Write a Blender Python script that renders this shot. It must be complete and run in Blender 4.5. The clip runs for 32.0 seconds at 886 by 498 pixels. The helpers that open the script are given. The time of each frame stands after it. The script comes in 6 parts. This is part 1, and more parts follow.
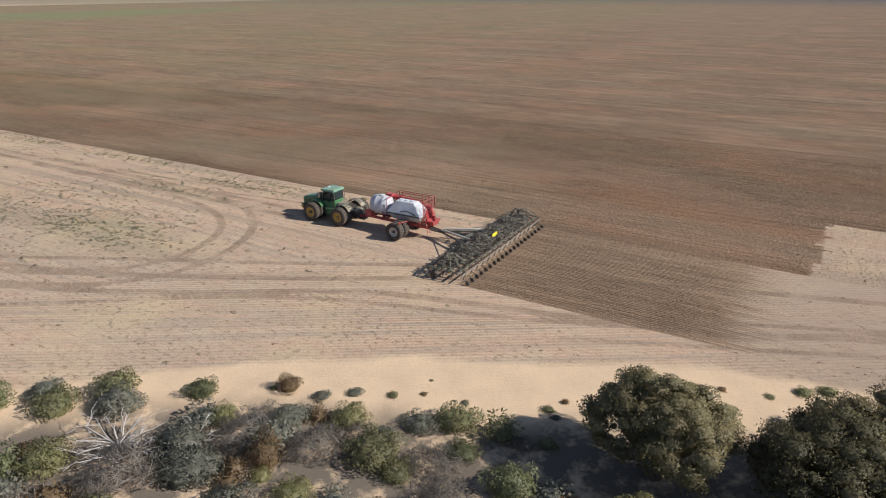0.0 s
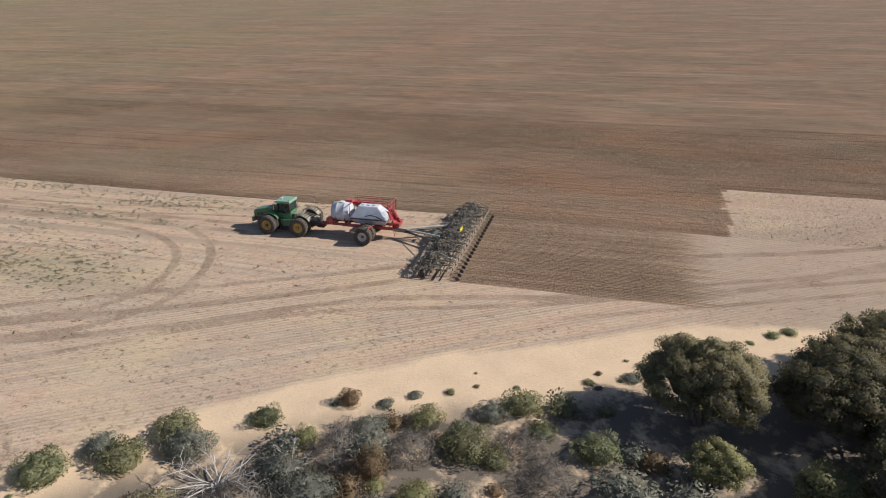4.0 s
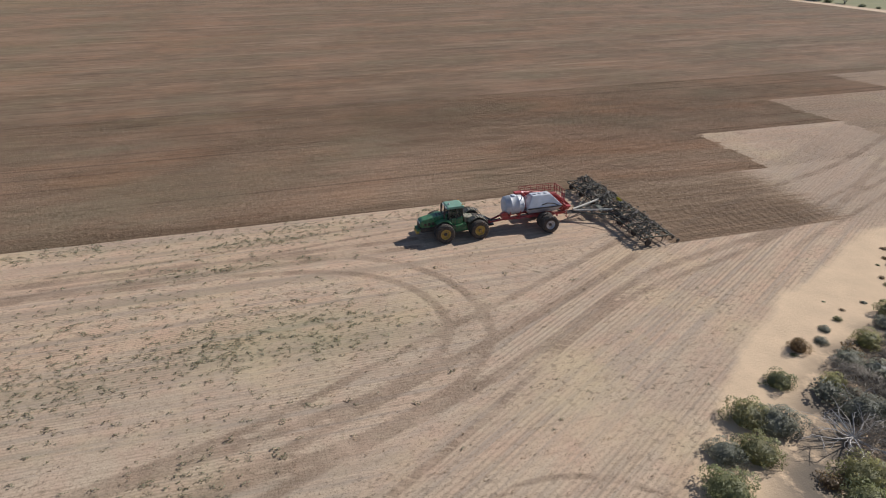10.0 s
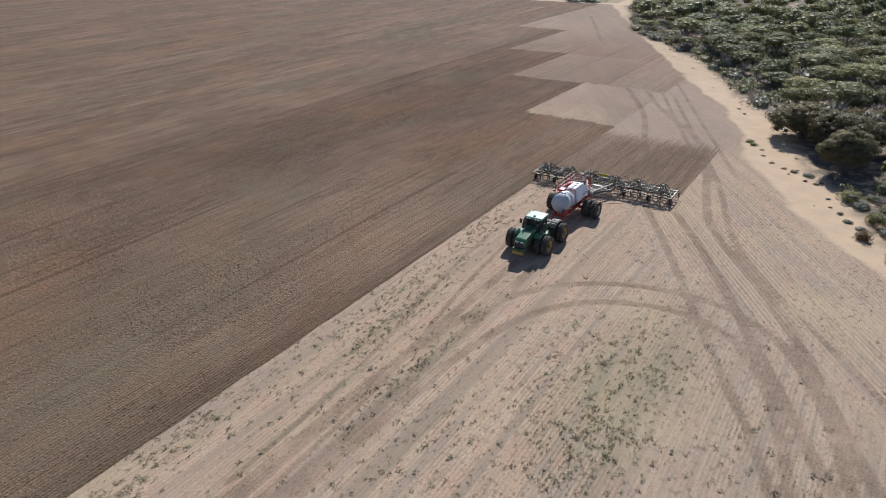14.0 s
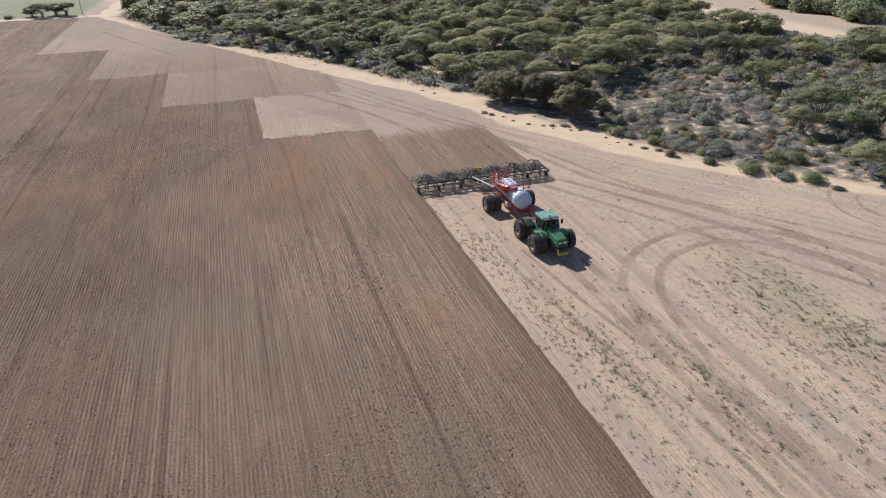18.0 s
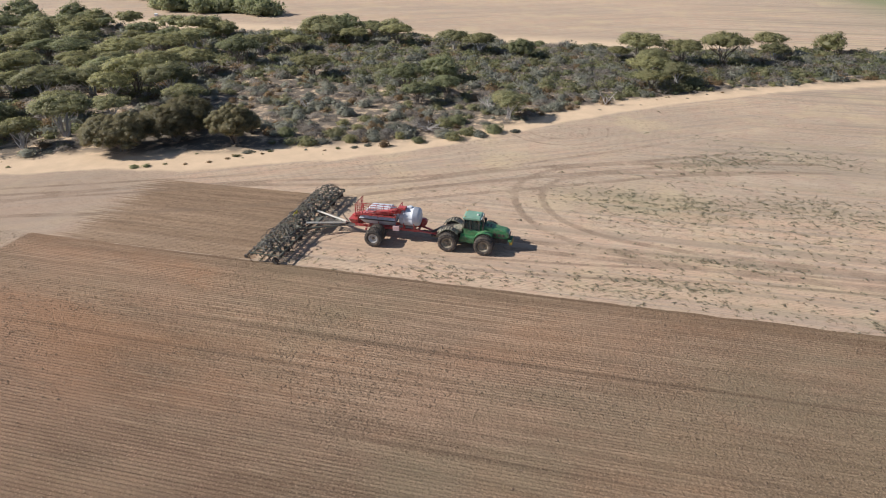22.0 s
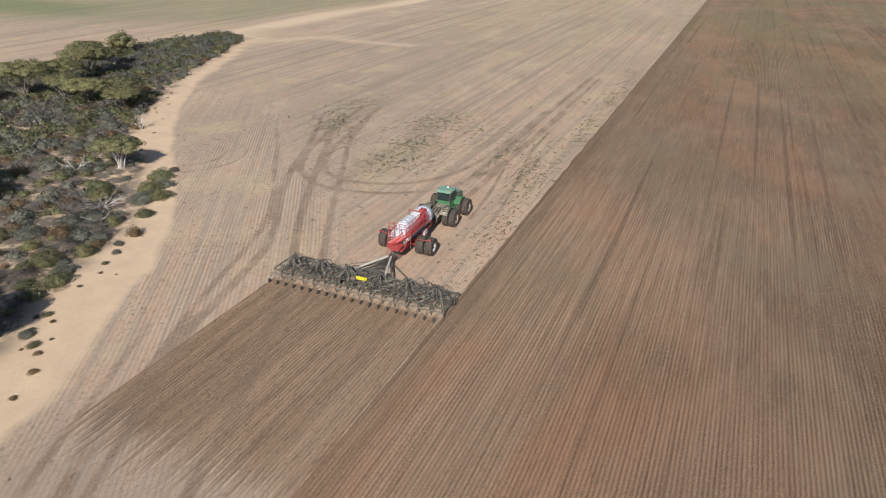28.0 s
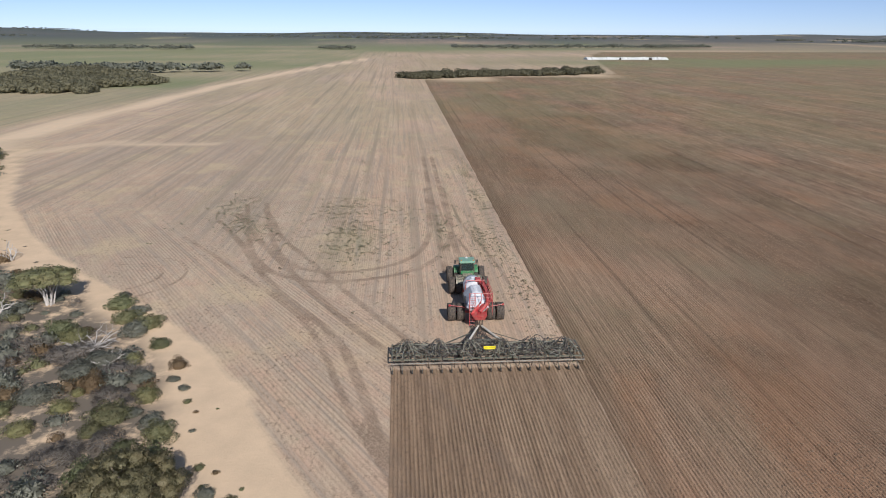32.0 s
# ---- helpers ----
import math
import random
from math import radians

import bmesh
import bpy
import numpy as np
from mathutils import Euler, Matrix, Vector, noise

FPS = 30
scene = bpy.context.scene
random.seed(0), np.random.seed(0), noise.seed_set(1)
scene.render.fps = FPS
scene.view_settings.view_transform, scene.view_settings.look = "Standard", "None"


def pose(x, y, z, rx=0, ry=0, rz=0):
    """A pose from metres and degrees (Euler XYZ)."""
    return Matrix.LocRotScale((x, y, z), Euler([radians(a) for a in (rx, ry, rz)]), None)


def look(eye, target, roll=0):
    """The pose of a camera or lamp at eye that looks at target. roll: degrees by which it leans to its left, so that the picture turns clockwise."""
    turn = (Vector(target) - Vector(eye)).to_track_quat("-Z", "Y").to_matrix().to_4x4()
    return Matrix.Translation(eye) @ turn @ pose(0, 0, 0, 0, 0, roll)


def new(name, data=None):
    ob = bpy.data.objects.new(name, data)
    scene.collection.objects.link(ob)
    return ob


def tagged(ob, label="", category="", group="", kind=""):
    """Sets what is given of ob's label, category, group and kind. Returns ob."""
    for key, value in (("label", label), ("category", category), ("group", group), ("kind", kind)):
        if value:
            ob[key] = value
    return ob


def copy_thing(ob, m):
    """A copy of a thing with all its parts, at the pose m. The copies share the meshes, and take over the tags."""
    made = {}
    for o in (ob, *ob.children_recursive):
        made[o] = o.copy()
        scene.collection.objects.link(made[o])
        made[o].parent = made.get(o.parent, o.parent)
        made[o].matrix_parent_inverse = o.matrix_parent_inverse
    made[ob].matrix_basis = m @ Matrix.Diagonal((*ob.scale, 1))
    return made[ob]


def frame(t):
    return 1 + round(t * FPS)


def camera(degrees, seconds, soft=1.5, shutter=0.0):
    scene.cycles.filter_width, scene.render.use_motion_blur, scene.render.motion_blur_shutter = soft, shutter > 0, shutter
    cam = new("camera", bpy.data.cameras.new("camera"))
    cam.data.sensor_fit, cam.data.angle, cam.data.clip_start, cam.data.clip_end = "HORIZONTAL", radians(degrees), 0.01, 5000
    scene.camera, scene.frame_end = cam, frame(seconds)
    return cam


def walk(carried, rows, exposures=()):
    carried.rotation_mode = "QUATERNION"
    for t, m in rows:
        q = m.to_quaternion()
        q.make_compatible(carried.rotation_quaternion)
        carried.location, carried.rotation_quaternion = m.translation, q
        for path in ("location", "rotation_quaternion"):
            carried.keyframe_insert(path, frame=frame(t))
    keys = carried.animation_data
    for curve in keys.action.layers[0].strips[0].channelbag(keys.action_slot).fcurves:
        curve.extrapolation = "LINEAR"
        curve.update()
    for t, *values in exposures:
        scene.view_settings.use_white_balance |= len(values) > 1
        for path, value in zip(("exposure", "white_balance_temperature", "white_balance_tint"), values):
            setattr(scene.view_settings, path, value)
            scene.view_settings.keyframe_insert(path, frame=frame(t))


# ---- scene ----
# camera: seconds, x, y, z, yaw, pitch, roll
PATH = [
    (0.0, -56.24, -24.85, 24.34, 299.68, -21.43, 0.23),
    (0.5, -57.38, -23.23, 24.64, 297.63, -21.64, 0.26),
    (1.0, -58.36, -21.62, 24.92, 295.67, -21.84, 0.28),
    (1.5, -59.29, -19.99, 25.21, 293.67, -22.04, 0.27),
    (2.0, -60.09, -18.33, 25.49, 291.72, -22.23, 0.25),
    (2.5, -60.98, -16.54, 25.76, 289.48, -22.40, 0.22),
    (4.5, -64.19, -12.61, 27.56, 284.38, -23.26, -0.73),
    (5.0, -64.65, -10.60, 27.86, 283.77, -23.57, -0.62),
    (5.5, -65.13, -7.94, 28.12, 283.33, -23.88, -0.60),
    (6.0, -65.86, -4.24, 28.33, 282.55, -24.09, -0.58),
    (6.5, -66.45, 0.29, 28.52, 278.69, -24.34, -0.63),
    (7.0, -66.74, 5.37, 28.68, 273.72, -24.46, -0.66),
    (7.5, -66.90, 10.68, 28.81, 272.93, -24.63, -0.44),
    (8.0, -67.00, 16.40, 28.93, 272.12, -24.82, -0.28),
    (8.5, -66.96, 22.26, 29.06, 268.47, -24.98, -0.32),
    (9.0, -66.31, 28.41, 29.19, 263.66, -25.19, -0.39),
    (9.5, -65.00, 34.47, 29.34, 258.93, -25.30, -0.51),
    (10.0, -63.18, 40.63, 29.51, 254.18, -25.42, -0.48),
    (10.5, -60.68, 46.70, 29.68, 249.36, -25.57, -0.56),
    (11.0, -57.56, 52.48, 29.85, 244.60, -25.73, -0.67),
    (11.5, -53.76, 58.09, 30.01, 239.77, -25.84, -0.59),
    (12.0, -49.34, 63.42, 30.17, 234.88, -25.95, -0.52),
    (12.5, -44.40, 68.35, 30.31, 229.87, -26.04, -0.50),
    (13.0, -38.96, 72.79, 30.45, 224.75, -26.11, -0.55),
    (13.5, -33.09, 76.80, 30.59, 219.21, -26.13, -0.55),
    (15.5, -5.83, 84.48, 31.62, 195.34, -26.49, -2.08),
    (16.0, 1.28, 84.97, 31.81, 189.22, -26.59, -1.96),
    (16.5, 8.26, 84.73, 31.98, 183.26, -26.69, -1.89),
    (17.0, 15.36, 83.75, 32.13, 177.17, -26.82, -1.76),
    (17.5, 22.46, 81.94, 32.25, 170.48, -26.97, -1.61),
    (18.0, 29.24, 79.12, 32.32, 162.89, -27.18, -1.32),
    (18.5, 35.63, 75.49, 32.34, 155.14, -27.30, -0.94),
    (19.0, 41.42, 70.88, 32.31, 147.39, -27.39, -0.48),
    (19.5, 46.71, 65.55, 32.24, 139.58, -27.50, -0.17),
    (20.0, 51.20, 59.76, 32.15, 132.02, -27.46, 0.03),
    (20.5, 54.96, 53.32, 32.05, 124.24, -27.50, 0.37),
    (21.0, 58.09, 46.86, 31.96, 116.72, -27.34, 0.33),
    (21.5, 60.35, 40.25, 31.90, 109.64, -27.25, 0.04),
    (22.0, 62.01, 33.19, 31.86, 103.51, -27.20, 0.05),
    (22.5, 63.00, 25.74, 31.85, 97.27, -27.18, 0.23),
    (23.0, 63.40, 18.22, 31.83, 91.16, -27.13, 0.32),
    (23.5, 63.09, 10.39, 31.82, 84.72, -27.11, 0.52),
    (24.0, 62.11, 2.49, 31.79, 78.25, -27.04, 0.84),
    (24.5, 60.23, -5.33, 31.74, 71.40, -26.98, 1.12),
    (25.0, 57.49, -12.63, 31.69, 64.11, -26.80, 1.25),
    (25.5, 53.99, -19.56, 31.62, 56.82, -26.59, 1.50),
    (27.5, 35.05, -41.18, 31.15, 30.60, -26.09, 0.44),
    (28.0, 28.64, -45.13, 31.04, 23.49, -25.99, 0.58),
    (28.5, 21.95, -48.30, 30.93, 16.21, -25.95, 0.64),
    (29.0, 15.08, -50.63, 30.82, 8.95, -25.90, 0.62),
    (29.5, 7.96, -52.30, 30.72, 1.62, -25.71, 0.6),
    (30.0, 0.98, -52.91, 30.61, -4.64, -25.58, 0.56),
    (30.5, -4.43, -52.83, 30.50, -4.55, -25.39, 0.5),
    (31.0, -7.50, -53.24, 30.40, -4.30, -25.44, 0.42),
    (31.5, -8.30, -54.05, 30.30, -4.05, -22.44, 0.36),
    (32.0, -8.05, -55.02, 30.20, -3.83, -18.28, 0.3),
]


def view(x, y, z, yaw, pitch, roll):
    return pose(x, y, z, 90 + pitch, 0, yaw) @ pose(0, 0, 0, 0, 0, roll)


cam = camera(67.51, 32.0, soft=1.0)
EXPOSURES = [(0, 0.49, 6230, 10), (6, 0.50, 6180, 10), (9, 0.31, 6130, 10), (13, 0.25, 5930, 10), (16, 0.42, 5630, 10), (19, 0.58, 5830, 10), (22, 0.59, 6180, 10), (25.5, 0.53, 6280, 10), (29.5, 0.36, 6080, 10), (31, 0.36, 5980, 10), (32, 0.30, 5980, 10)]
walk(cam, [(t, view(*row)) for t, *row in PATH], EXPOSURES)

# ---------------------------------------------------------------- light
SUN_WAY = Vector((-1.45, 5.4, -3.75)).normalized()
world = bpy.data.worlds.new("sky")
scene.world = world
world.use_nodes = True
sky = world.node_tree.nodes.new("ShaderNodeTexSky")
sky.sky_type, sky.sun_disc = "NISHITA", False
sky.sun_elevation = math.asin(-SUN_WAY.z)
sky.sun_rotation = math.atan2(-SUN_WAY.x, -SUN_WAY.y)
sky.air_density, sky.dust_density, sky.altitude = 0.55, 0.0, 2200
sky.ozone_density = 2.5
back = world.node_tree.nodes["Background"]
back.inputs[1].default_value = 0.155
tint = world.node_tree.nodes.new("ShaderNodeVectorMath")
tint.operation = "MULTIPLY"
up = world.node_tree.nodes.new("ShaderNodeSeparateXYZ")
world.node_tree.links.new(world.node_tree.nodes.new("ShaderNodeTexCoord").outputs["Generated"], up.inputs[0])
rise = world.node_tree.nodes.new("ShaderNodeMapRange")
rise.inputs[2].default_value = 0.40
world.node_tree.links.new(up.outputs[2], rise.inputs[0])
warm = world.node_tree.nodes.new("ShaderNodeMix")
warm.data_type = "VECTOR"
warm.inputs[4].default_value, warm.inputs[5].default_value = (0.47, 0.43, 0.455), (1.26, 0.97, 0.72)
world.node_tree.links.new(rise.outputs[0], warm.inputs[0])
world.node_tree.links.new(warm.outputs[1], tint.inputs[1])
world.node_tree.links.new(sky.outputs[0], tint.inputs[0])
world.node_tree.links.new(tint.outputs[0], back.inputs[0])
lamp = bpy.data.lights.new("sun", "SUN")
lamp.energy, lamp.angle, lamp.color = 4.25, radians(0.6), (1.0, 0.93, 0.84)
sun = new("sun", lamp)
sun.matrix_world = look((0, 0, 80), Vector((0, 0, 80)) + SUN_WAY)

# ---------------------------------------------------------------- helpers
def mat(name):
    m = bpy.data.materials.new(name)
    m.use_nodes = True
    return m, m.node_tree, m.node_tree.nodes["Principled BSDF"]


def node(tree, kind, *links, **values):
    """A node with its inputs set: numbers by name in values, sockets in links as (input, output)."""
    n = tree.nodes.new("ShaderNode" + kind)
    for key, value in values.items():
        if key in ("operation", "blend_type", "data_type", "attribute_name", "noise_dimensions", "feature", "wave_profile", "bands_direction"):
            if key == "operation": n.operation = value
            elif key == "blend_type": n.blend_type = value
            elif key == "data_type": n.data_type = value
            elif key == "attribute_name": n.attribute_name = value
            elif key == "noise_dimensions": n.noise_dimensions = value
            elif key == "feature": n.feature = value
    for where, what in links:
        if hasattr(what, "is_output"):
            tree.links.new(what, n.inputs[where])
        else:
            n.inputs[where].default_value = what
    return n


def calc(tree, op, a, b=0.0, clamp=False):
    n = node(tree, "Math", (0, a), (1, b), operation=op)
    n.use_clamp = clamp
    return n.outputs[0]


def mixed(tree, fac, a, b):
    """Colour a turned into b by fac."""
    n = node(tree, "Mix", data_type="RGBA")
    for where, what in ((0, fac), (6, a), (7, b)):
        if hasattr(what, "is_output"):
            tree.links.new(what, n.inputs[where])
        elif where == 0:
            n.inputs[0].default_value = what
        else:
            n.inputs[where].default_value = (*what[:3], 1)
    return n.outputs[2]


def noise_at(tree, vector, scale, detail=3.0, rough=0.55):
    n = node(tree, "TexNoise", ("Vector", vector), ("Scale", scale), ("Detail", detail), ("Roughness", rough))
    return n.outputs[0]


def ramp(tree, value, lo, hi):
    n = node(tree, "MapRange", (0, value), (1, lo), (2, hi))
    n.clamp = True
    return n.outputs[0]


def stretch(tree, vector, sx, sy, sz=1.0):
    n = node(tree, "VectorMath", (0, vector), (1, (sx, sy, sz)), operation="MULTIPLY")
    return n.outputs[0]


def paint(name, colour, rough=0.5, metal=0.0, dust=0.25, dust_colour=(0.42, 0.31, 0.22), bump=0.0, scale=2.0):
    """A solid surface with mottling and a film of field dust."""
    m, t, b = mat(name)
    pos = node(t, "TexCoord").outputs["Object"]
    fine, coarse = noise_at(t, pos, scale * 9, 4), noise_at(t, pos, scale, 3)
    dark = tuple(c * 0.72 for c in colour)
    c = mixed(t, ramp(t, coarse, 0.35, 0.7), colour, dark)
    film = calc(t, "MULTIPLY", ramp(t, noise_at(t, pos, scale * 2.2, 5, 0.7), 0.38, 0.72), dust)
    c = mixed(t, film, c, dust_colour)
    t.links.new(c, b.inputs["Base Color"])
    t.links.new(calc(t, "ADD", calc(t, "MULTIPLY", fine, 0.25), rough - 0.1), b.inputs["Roughness"])
    b.inputs["Metallic"].default_value = metal
    if bump:
        n = node(t, "Bump", ("Strength", 0.5), ("Distance", bump), ("Height", fine))
        t.links.new(n.outputs[0], b.inputs["Normal"])
    return m


def foliage(name, dark, light, brown, rough=0.55):
    """Leaves: tone varies leaf by leaf and plant by plant."""
    m, t, b = mat(name)
    leaf = node(t, "NewGeometry").outputs["Random Per Island"]
    plant = node(t, "ObjectInfo").outputs["Random"]
    pos = node(t, "NewGeometry").outputs["Position"]
    c = mixed(t, ramp(t, leaf, -0.5, 1.4), dark, light)
    patch = ramp(t, noise_at(t, pos, 0.7, 2), 0.45, 0.75)
    c = mixed(t, calc(t, "MULTIPLY", patch, 0.35), c, brown)
    hsv = node(t, "HueSaturation", ("Color", c), ("Saturation", 0.95))
    t.links.new(calc(t, "ADD", 1.05, calc(t, "MULTIPLY", plant, 0.7)), hsv.inputs["Value"])
    t.links.new(hsv.outputs[0], b.inputs["Base Color"])
    b.inputs["Roughness"].default_value = rough
    b.inputs["Specular IOR Level"].default_value = 0.3
    glow = node(t, "HueSaturation", ("Color", hsv.outputs[0]), ("Saturation", 1.1), ("Value", 1.5))
    trans = node(t, "BsdfTranslucent", ("Color", glow.outputs[0]))
    mix = node(t, "MixShader", (0, 0.45), (1, b.outputs[0]), (2, trans.outputs[0]))
    t.links.new(mix.outputs[0], t.nodes["Material Output"].inputs[0])
    return m


def thing(name, place=(0, 0, 0), turn=0.0, **tags):
    ob = new(name)
    ob.empty_display_size = 0.3
    ob.matrix_basis = pose(*place, 0, 0, turn)
    return tagged(ob, **tags)


def part(name, bm, material, parent=None, label="", smooth=False):
    """Links a bmesh as one mesh object under a thing or a part."""
    me = bpy.data.meshes.new(name)
    bm.to_mesh(me)
    bm.free()
    return part_mesh(name, me, material, parent, label, smooth)


def part_mesh(name, me, material, parent=None, label="", smooth=False):
    for m in material if isinstance(material, (list, tuple)) else [material]:
        if m.name not in me.materials:
            me.materials.append(m)
    if smooth:
        me.polygons.foreach_set("use_smooth", [True] * len(me.polygons))
    ob = new(name, me)
    if parent:
        ob.parent = parent
    return tagged(ob, label=label) if label else ob


def mesh_of(name, verts, faces):
    """A mesh from arrays: n x 3 places, m x k corner numbers."""
    me = bpy.data.meshes.new(name)
    verts, faces = np.asarray(verts, np.float32), np.asarray(faces, np.int32)
    m, k = faces.shape
    me.vertices.add(len(verts))
    me.vertices.foreach_set("co", verts.ravel())
    me.loops.add(m * k)
    me.loops.foreach_set("vertex_index", faces.ravel())
    me.polygons.add(m)
    me.polygons.foreach_set("loop_start", np.arange(0, m * k, k, dtype=np.int32))
    me.update(calc_edges=True)
    return me


def lattice(x, y, seed):
    i, j = np.floor(x), np.floor(y)
    u, v = x - i, y - j
    u, v = u * u * (3 - 2 * u), v * v * (3 - 2 * v)

    def pick(a, b):
        h = np.sin(a * 127.1 + b * 311.7 + seed * 74.7) * 43758.5453
        return h - np.floor(h)

    return (pick(i, j) * (1 - u) + pick(i + 1, j) * u) * (1 - v) + (pick(i, j + 1) * (1 - u) + pick(i + 1, j + 1) * u) * v


def fractal(x, y, seed=0, octaves=4):
    """Value noise between 0 and 1 on arrays."""
    x, y = np.asarray(x, float), np.asarray(y, float)
    total, size, weight = 0, 0, 1.0
    for k in range(octaves):
        total, size = total + weight * lattice(x * 2**k, y * 2**k, seed + k), size + weight
        weight *= 0.5
    return total / size


def step(lo, hi, v):
    w = np.clip((v - lo) / (hi - lo), 0, 1)
    return w * w * (3 - 2 * w)

# ---------------------------------------------------------------- ground
ROW = 0.305         # from one seeded furrow to the next
EDGE_X = 8.66       # the seeded land lies beyond this line
BAR_HALF = 9.15
BELT_Y = (-420, -200, -134, -92, -57, -33, -22, -10, 5, 18, 30, 40, 60, 80, 112, 124)
BELT_X = (56, 66, 42, 11, -6, -19, -20.5, -26, -32.5, -43.5, -58, -67, -80, -90, -105, -112)
SAND_Y = (-420, -200, -112, -80, -50, -32, -18, -3, 11, 22, 32, 42, 62, 120)
SAND_X = (64, 73, 30, 14, -3, -10, -14, -21, -31.5, -42, -53, -61, -76, -104)


def belt_edge(y):
    return np.interp(y, BELT_Y, BELT_X)


def far_edge(y):
    return -121 + 4 * np.sin(np.asarray(y) * 0.05)


def field_end(x):
    """Where the seeded land stops at a sandy track, far behind the machine."""
    return -199 - 0.065 * np.maximum(np.asarray(x) - 70, 0)


def away(x, y, line):
    """Distance from a polyline."""
    best = np.full(np.shape(x), 1e9)
    for (ax, ay), (bx, by) in zip(line, line[1:]):
        dx, dy = bx - ax, by - ay
        k = np.clip(((x - ax) * dx + (y - ay) * dy) / (dx * dx + dy * dy), 0, 1)
        best = np.minimum(best, np.hypot(x - ax - k * dx, y - ay - k * dy))
    return best


def arc(cx, cy, r, a0, a1, n=14):
    return [(cx + r * math.cos(radians(a0 + (a1 - a0) * i / n)), cy + r * math.sin(radians(a0 + (a1 - a0) * i / n))) for i in range(n + 1)]


def flowing(line, n=5):
    """The same line, bent smoothly through its corners."""
    out = []
    for i in range(len(line) - 1):
        a, b, c, d = [np.array(line[min(max(k, 0), len(line) - 1)], float) for k in (i - 1, i, i + 1, i + 2)]
        for k in range(n):
            u = k / n
            out.append(tuple(0.5 * (2 * b + (c - a) * u + (2 * a - 5 * b + 4 * c - d) * u**2 + (3 * b - a - 3 * c + d) * u**3)))
    return out + [line[-1]]


def pair(line, gauge):
    """The two wheel ruts either side of a driven line."""
    line = flowing(line)
    out = []
    for side in (-0.5, 0.5):
        rut = []
        for i, (x, y) in enumerate(line):
            (ax, ay), (bx, by) = line[max(i - 1, 0)], line[min(i + 1, len(line) - 1)]
            n = math.hypot(bx - ax, by - ay)
            rut.append((x - side * gauge * (by - ay) / n, y + side * gauge * (bx - ax) / n))
        out.append(rut)
    return out


TURN = [(-1.2, 75), (-1.4, 58), (-1.8, 45), (-3.5, 35.5), (-7, 29.5), (-12, 26.3), (-18, 25.6), (-23, 28.3), (-26.5, 34), (-28.5, 40), (-31, 50), (-34, 64)]
# lines that wheels have driven, with the rut's width and depth
DRIVEN = [(pair(TURN, 3.4), 0.7, 0.85), (pair([(-1.1, 110), (-1.1, 60), (-1.1, 26)], 2.1), 0.7, 0.95),
          ([[(-36, 57), (-33.5, 51.5), (-29.7, 42.6), (-24.4, 31.7), (-19.9, 22.5), (-13.9, 11.2), (-5.5, -3), (1.4, -19.6), (8.5, -40), (26.5, -74), (44, -112), (66, -160)]], 0.7, 1.0),
          ([[(-32, 60), (-29.3, 53.4), (-26.3, 43.5), (-20.4, 31.8), (-12.7, 16.3), (-5, 2)]], 0.6, 0.9),
          ([[(-38, 53), (-35.3, 47.6), (-31, 38.8), (-26.3, 27.5), (-21.3, 18.1), (-13.7, 4.6), (-6.5, -22.8), (7.2, -44.6), (22, -76), (38, -112)]], 0.7, 1.0),
          ([[(-41, 44), (-34.7, 35.7), (-29.9, 28.5), (-22.5, 18.3), (-17, 8), (-12, -8), (-3, -30), (6, -52)]], 0.55, 0.9),
          (pair([(-12, -10), (0, -38), (12, -66), (24, -88), (34, -94), (46, -90), (60, -80)], 4.0), 0.6, 0.7),
          (pair([(4.2, 22), (3.0, 34), (0.8, 48), (0, 62)], 2.6), 0.4, 0.7),
          (pair(arc(-44, 27, 6.5, -60, 110), 3.0), 0.42, 0.7)]


# weedy patches: place, half widths, strength
GREENED = [(-15.5, 39.5, 3.6, 9, 1.0), (-31, 47, 3, 5, 0.3), (-34, 52, 3, 6, 0.3), (-38, 62, 4, 8, 0.3), (-18, 60, 4, 9, 0.3), 
           (-1.8, 46, 1.4, 9, 0.4), (4, 45, 1.4, 10, 0.4), (-8, 52, 5, 14, 0.12)]


def axis(lo, hi, fine, reach, extra=()):
    inner = list(np.arange(lo, hi + fine / 2, fine))
    out, gap, a, b = [], fine, lo, hi
    while b < reach:
        gap = min(gap * 1.12, 220)
        a, b = a - gap, b + gap
        out += [a, b]
    return np.array(sorted(set(np.round(inner + out + list(extra), 3))))


def till_mask(x, y):
    """1 where the land has been worked and seeded."""
    wob = 0.35 * (fractal(y * 0.35, x * 0 + 3, 5) - 0.5)
    y = y + 1.8 * (fractal(x * 1.1, x * 0 + 7, 9, 2) - 0.5) + 1.2 * (fractal(x * 0.2, x * 0 + 3, 10, 2) - 0.5)
    edge = np.where(y > -27, EDGE_X, np.where(y > -55, 26.0, np.where(y > -86, 43.0, np.where(y > -125, 60.0, 78.0))))
    worked = step(-0.12, 0.12, x - edge + wob)
    worked = np.where((y < -27) & (x > EDGE_X), np.maximum(worked, np.where(y > -55, 0.40, np.where(y > -86, 0.54, 0.60))), worked)
    worked = np.where(y < -27, np.maximum(worked, 0.42 * step(6.0, 10.0, x - 0.3 * (y + 60)) * (y < -62)), worked)
    worked = worked * step(-1.5, 1.5, y - field_end(x)) * (1 - 0.30 * step(-60, -150, y) * (1 - step(60, 130, x)))
    ends = np.where(x < 150, 383 + 0.3 * x, np.minimum(430 + (x - 150) * 4, 950))
    worked *= 1 - step(-6, 6, y - ends)
    return worked


